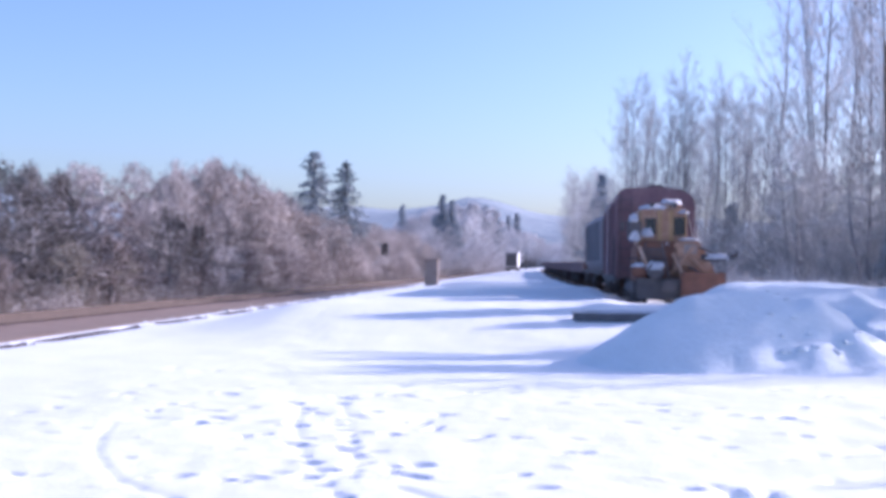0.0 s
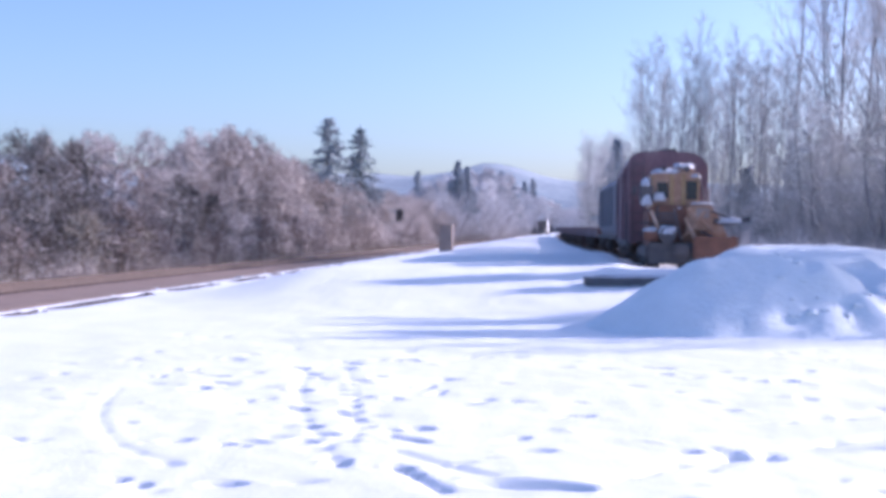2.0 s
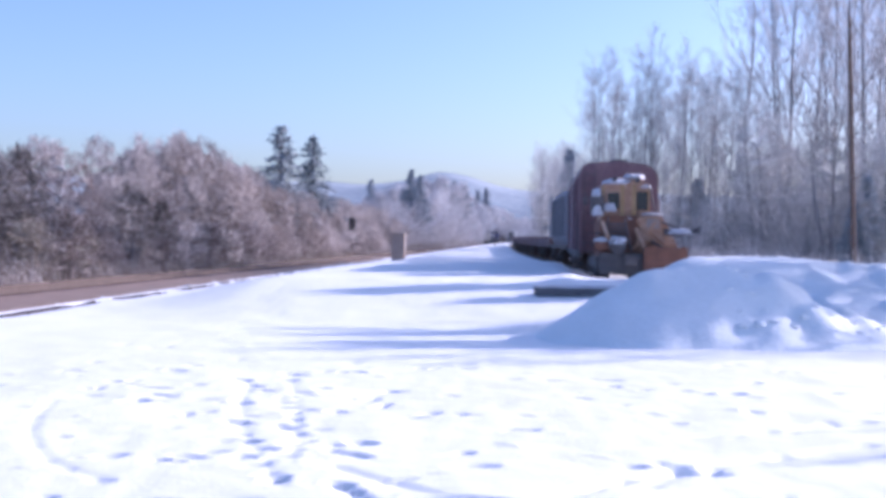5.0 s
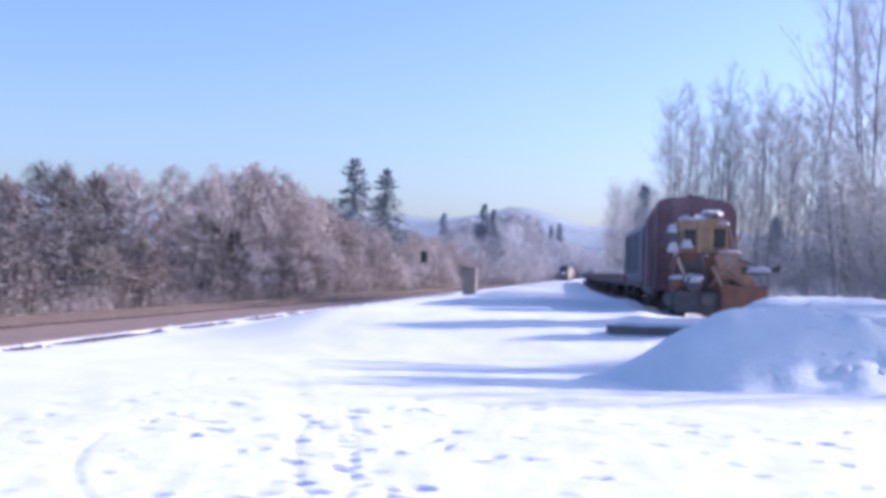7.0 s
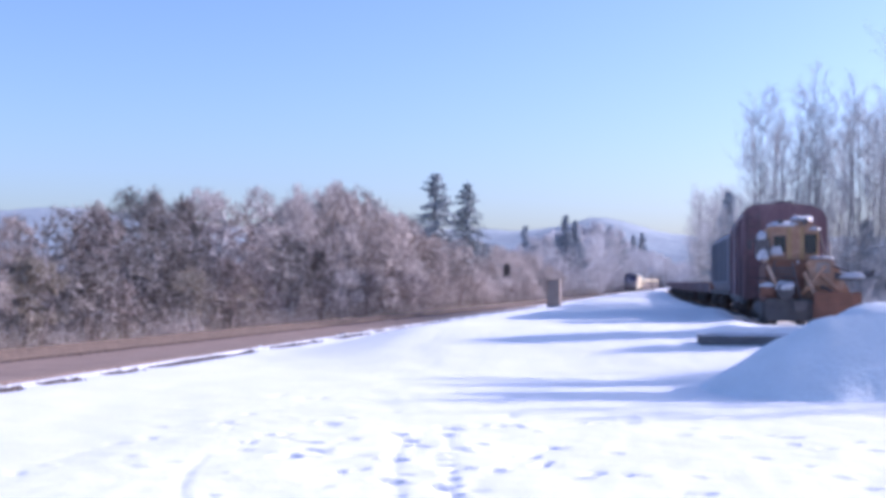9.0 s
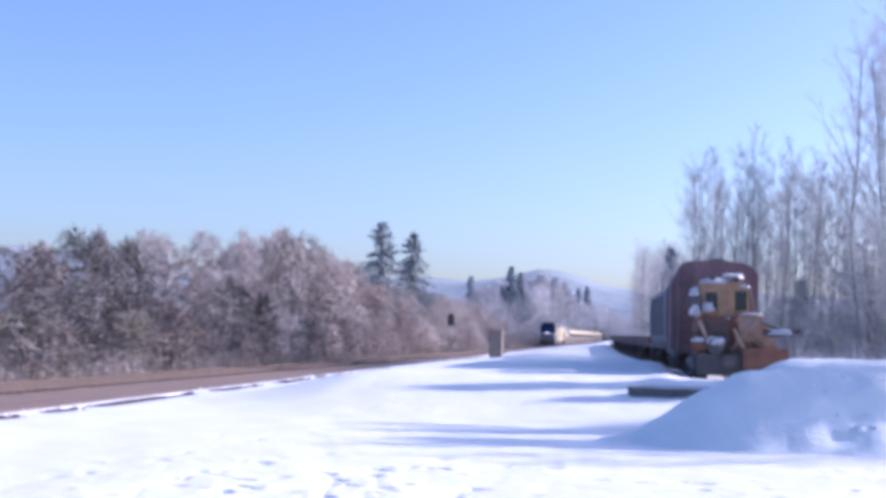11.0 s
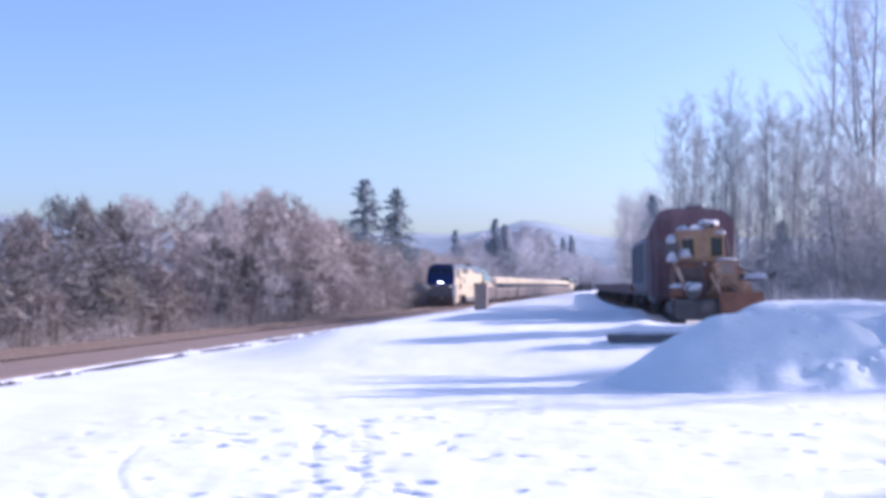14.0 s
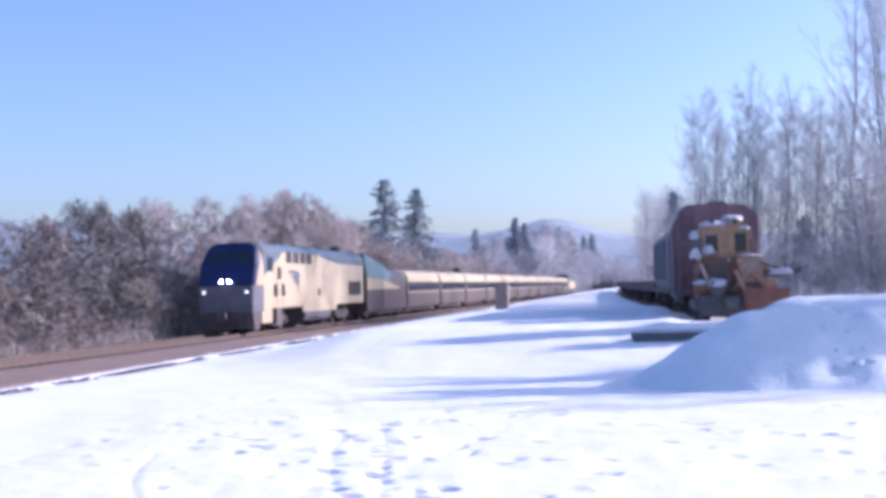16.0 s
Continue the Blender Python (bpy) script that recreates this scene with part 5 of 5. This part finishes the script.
# ---- beside the tracks ----
def make_truck():
    ob = thing("box_truck", "white box truck with a dark rear driving away", "truck")
    part("cargo_box", block(-1.25, 1.25, 0, 7, 1.0, 3.9), WHITE, ob, bevel=0.04)
    # the rear faces away from the sun; its shade is put into the colour
    part("rear_door", block(-1.18, 1.18, -0.05, 0, 1.1, 3.8), DARK_STEEL, ob, "rear door coloured dark as the shaded side")
    part("cab", loft([[(-1.15, y, 0.7), (1.15, y, 0.7), (1.1, y, z), (-1.1, y, z)] for y, z in ((7.2, 2.8), (8.4, 2.7), (9.2, 1.8))]), WHITE, ob, bevel=0.05)
    part("chassis", block(-0.5, 0.5, 0.2, 8.6, 0.6, 1.0), DARK_STEEL, ob)
    for y in (1.6, 7.9):
        for s in (-1, 1):
            part("wheel", rod((s * 0.85, y, 0.48), (s * 1.15, y, 0.48), 0.48, 18), DARK_STEEL, ob)
    part("bumper", block(-1.2, 1.2, -0.12, 0.0, 0.55, 0.75), DARK_STEEL, ob)
    return ob


box_truck = make_truck()


def make_signal():
    ob = thing("railway_signal", "dark railway signal with a black backboard on a steel mast", "signal", at=pose(-22.3, 148, 0))
    part("mast", rod((0, 0, 0), (0, 0, 4.0), 0.09, 10), DARK_STEEL, ob)
    head = part("backboard", loft([[(-0.42, y, 2.2), (0.42, y, 2.2), (0.42, y, 4.1), (0.25, y, 4.35), (-0.25, y, 4.35), (-0.42, y, 4.1)] for y in (-0.16, -0.11)]), DARK_STEEL, ob)
    for z in (2.65, 3.25, 3.85):
        part("lamp_hood", rod((0, -0.55, z), (0, -0.16, z), 0.17, 14), DARK_STEEL, head)
    ladder(ob, 0, 0.16, 0.2, 3.9)
    part("footing", block(-0.4, 0.4, -0.4, 0.4, -0.4, 0.25), HOPPER, ob, bevel=0.03)


make_signal()


def make_cabinet():
    ob = thing("signal_cabinet", "beige metal signal cabinet at the snow's edge", "cabinet", at=pose(-11.6, 103, -0.05))
    part("body", block(-0.55, 0.55, -0.6, 0.6, 0.15, 2.3), BEIGE, ob, bevel=0.03)
    part("roof", block(-0.62, 0.62, -0.68, 0.68, 2.3, 2.4), BEIGE, ob, bevel=0.02)
    door = part("door", block(-0.46, 0.46, -0.63, -0.602, 0.3, 2.15), BEIGE, ob, bevel=0.005)
    part("handle", block(0.32, 0.38, -0.68, -0.63, 1.1, 1.35), DARK_STEEL, door)
    part("plinth", block(-0.6, 0.6, -0.65, 0.65, -0.1, 0.15), HOPPER, ob)


make_cabinet()


def make_timbers():
    for i, (x, y, z, turn, n) in enumerate(((1.30, 34.3, 0.0, 2, 2.95), (1.18, 34.65, 0.0, 1, 2.85))):
        ob = thing("timber_beam", "dark weathered timber beam lying in the snow", "timber", "timbers at the siding's end", at=pose(x, y, ground_z(x, y) + z - 0.02, 0, 0, turn))
        part("beam", block(-n / 2, n / 2, -0.14, 0.14, 0, 0.24), TIMBER, ob, bevel=0.012)
        part("snow_cap", lumpy(-n / 2 + 0.05, n / 2 - 0.05, -0.12, 0.13, 0.22, 0.30, 21 + i), CRUST, ob, "thin crust of snow")


make_timbers()


def make_pole():
    for x, y, h, lean in ((14.9, 60, 13.0, -0.35), (17.2, 60, 15.5, 0.1)):
        ob = thing("dead_trunk", "dark dead tree trunk broken off at the top", "tree", "dead trunks among the alders", at=pose(x, y, 0))
        segs, rings = [], []
        wander(random.Random(int(x)), Vector((0.5, 0, -0.3)), Vector((lean / 8, 0, 1)).normalized(), h, 0.16, 0.10, 12, 0.02, segs)
        for q in segs + [(*segs[-1][4:8],)]:
            rings.append([(q[0] + q[3] * math.cos(k * 0.698), q[1] + q[3] * math.sin(k * 0.698), q[2]) for k in range(9)])
        part("trunk", loft(rings), TIE, ob)
        bm = rod(segs[-1][4:7], (segs[-1][4] - 0.05, 0, h + 0.35), 0.10, 7, r2=0.02)
        part("splinter", bm, TIE, ob)
        for k in range(6):
            p = segs[5 + k][0:3]
            part("stub", rod(p, (p[0] + 0.5 * math.cos(k * 2.1), p[1] + 0.5 * math.sin(k * 2.1), p[2] + 0.3), 0.04, 6, r2=0.015), TIE, ob)


make_pole()


def make_marker():
    ob = thing("track_sign", "small white trackside sign on a thin post", "sign", at=pose(-7.2, 235, 0))
    part("post", rod((0, 0, 0), (0, 0, 4.6), 0.06, 8), DARK_STEEL, ob)
    part("plate", block(-0.35, 0.35, -0.05, -0.02, 4.0, 4.8), WHITE, ob, bevel=0.008)


make_marker()


def make_marker_post():
    ob = thing("marker_post", "short white marker post beside the track", "post", at=pose(-24.0, 46.7, -0.1))
    part("post", rod((0, 0, -0.1), (0, 0, 1.0), 0.09, 10), WHITE, ob)
    part("cap", rod((0, 0, 1.0), (0, 0, 1.06), 0.10, 10), DARK_STEEL, ob)


make_marker_post()


def snow_edge():
    """Broken crust and clods where the snow field meets the gravel."""
    rng = np.random.default_rng(3)
    for name, mat, label, n, off in (("snow_clods", PILE_SNOW, "broken lumps of crusted snow along the gravel", 40, -13.75), ("dirt_clods", TIE, "dark gravel clods along the snow's edge", 3200, -13.42)):
        v, f = [], []
        for _ in range(n):
            y = 20 + 75 * rng.random() ** 1.5
            c = np.array([off + rng.normal(0, 0.12), y, ground_z(off, y) + 0.02])
            r = rng.uniform(0.03, 0.08) * (1.0 if off > -13.5 else 0.6)
            if off > -13.5 and noise.noise((1, y * 0.45, 6)) < -0.12:
                continue
            k = len(v)
            for d in ((1, 0, 0), (-1, 0, 0), (0, 1, 0), (0, -1, 0), (0, 0, 1), (0, 0, -1)):
                v.append(tuple(c + np.array(d) * r * rng.uniform(0.6, 1.5, 3) * (1, 1.5, 0.7) + rng.normal(0, 0.02, 3)))
            f += [(k + a, k + b, k + e) for a in (0, 1) for b in (2, 3) for e in (4, 5)]
        mesh = bpy.data.meshes.new(name)
        mesh.from_pydata(v, [], f)
        tagged(link(name, mesh, mat), label, "clods", kind="stuff")


snow_edge()


# ---- what moves ----
def motions():
    for ob, back, length in TRAIN:
        rows = []
        for i in range(33):
            t = i / 2
            s = 55.4 + 33.0 * (16 - t) + back
            x0, y0, _ = main_line(s)
            x1, y1, _ = main_line(s + length)
            rows.append((t, pose(x0, y0, 0, 0, 0, math.degrees(math.atan2(x0 - x1, y1 - y0)))))
        walk(ob, rows)
    rows = [(0, -10.5, 245), (1, -10.5, 276), (2, -9.2, 307), (3, -7.9, 338), (4, -7.2, 368), (8, -3.5, 480), (16, 10, 640)]
    walk(box_truck, [(t, pose(x, y, 0.25, 0, 0, -1.5)) for t, x, y in rows])


motions()
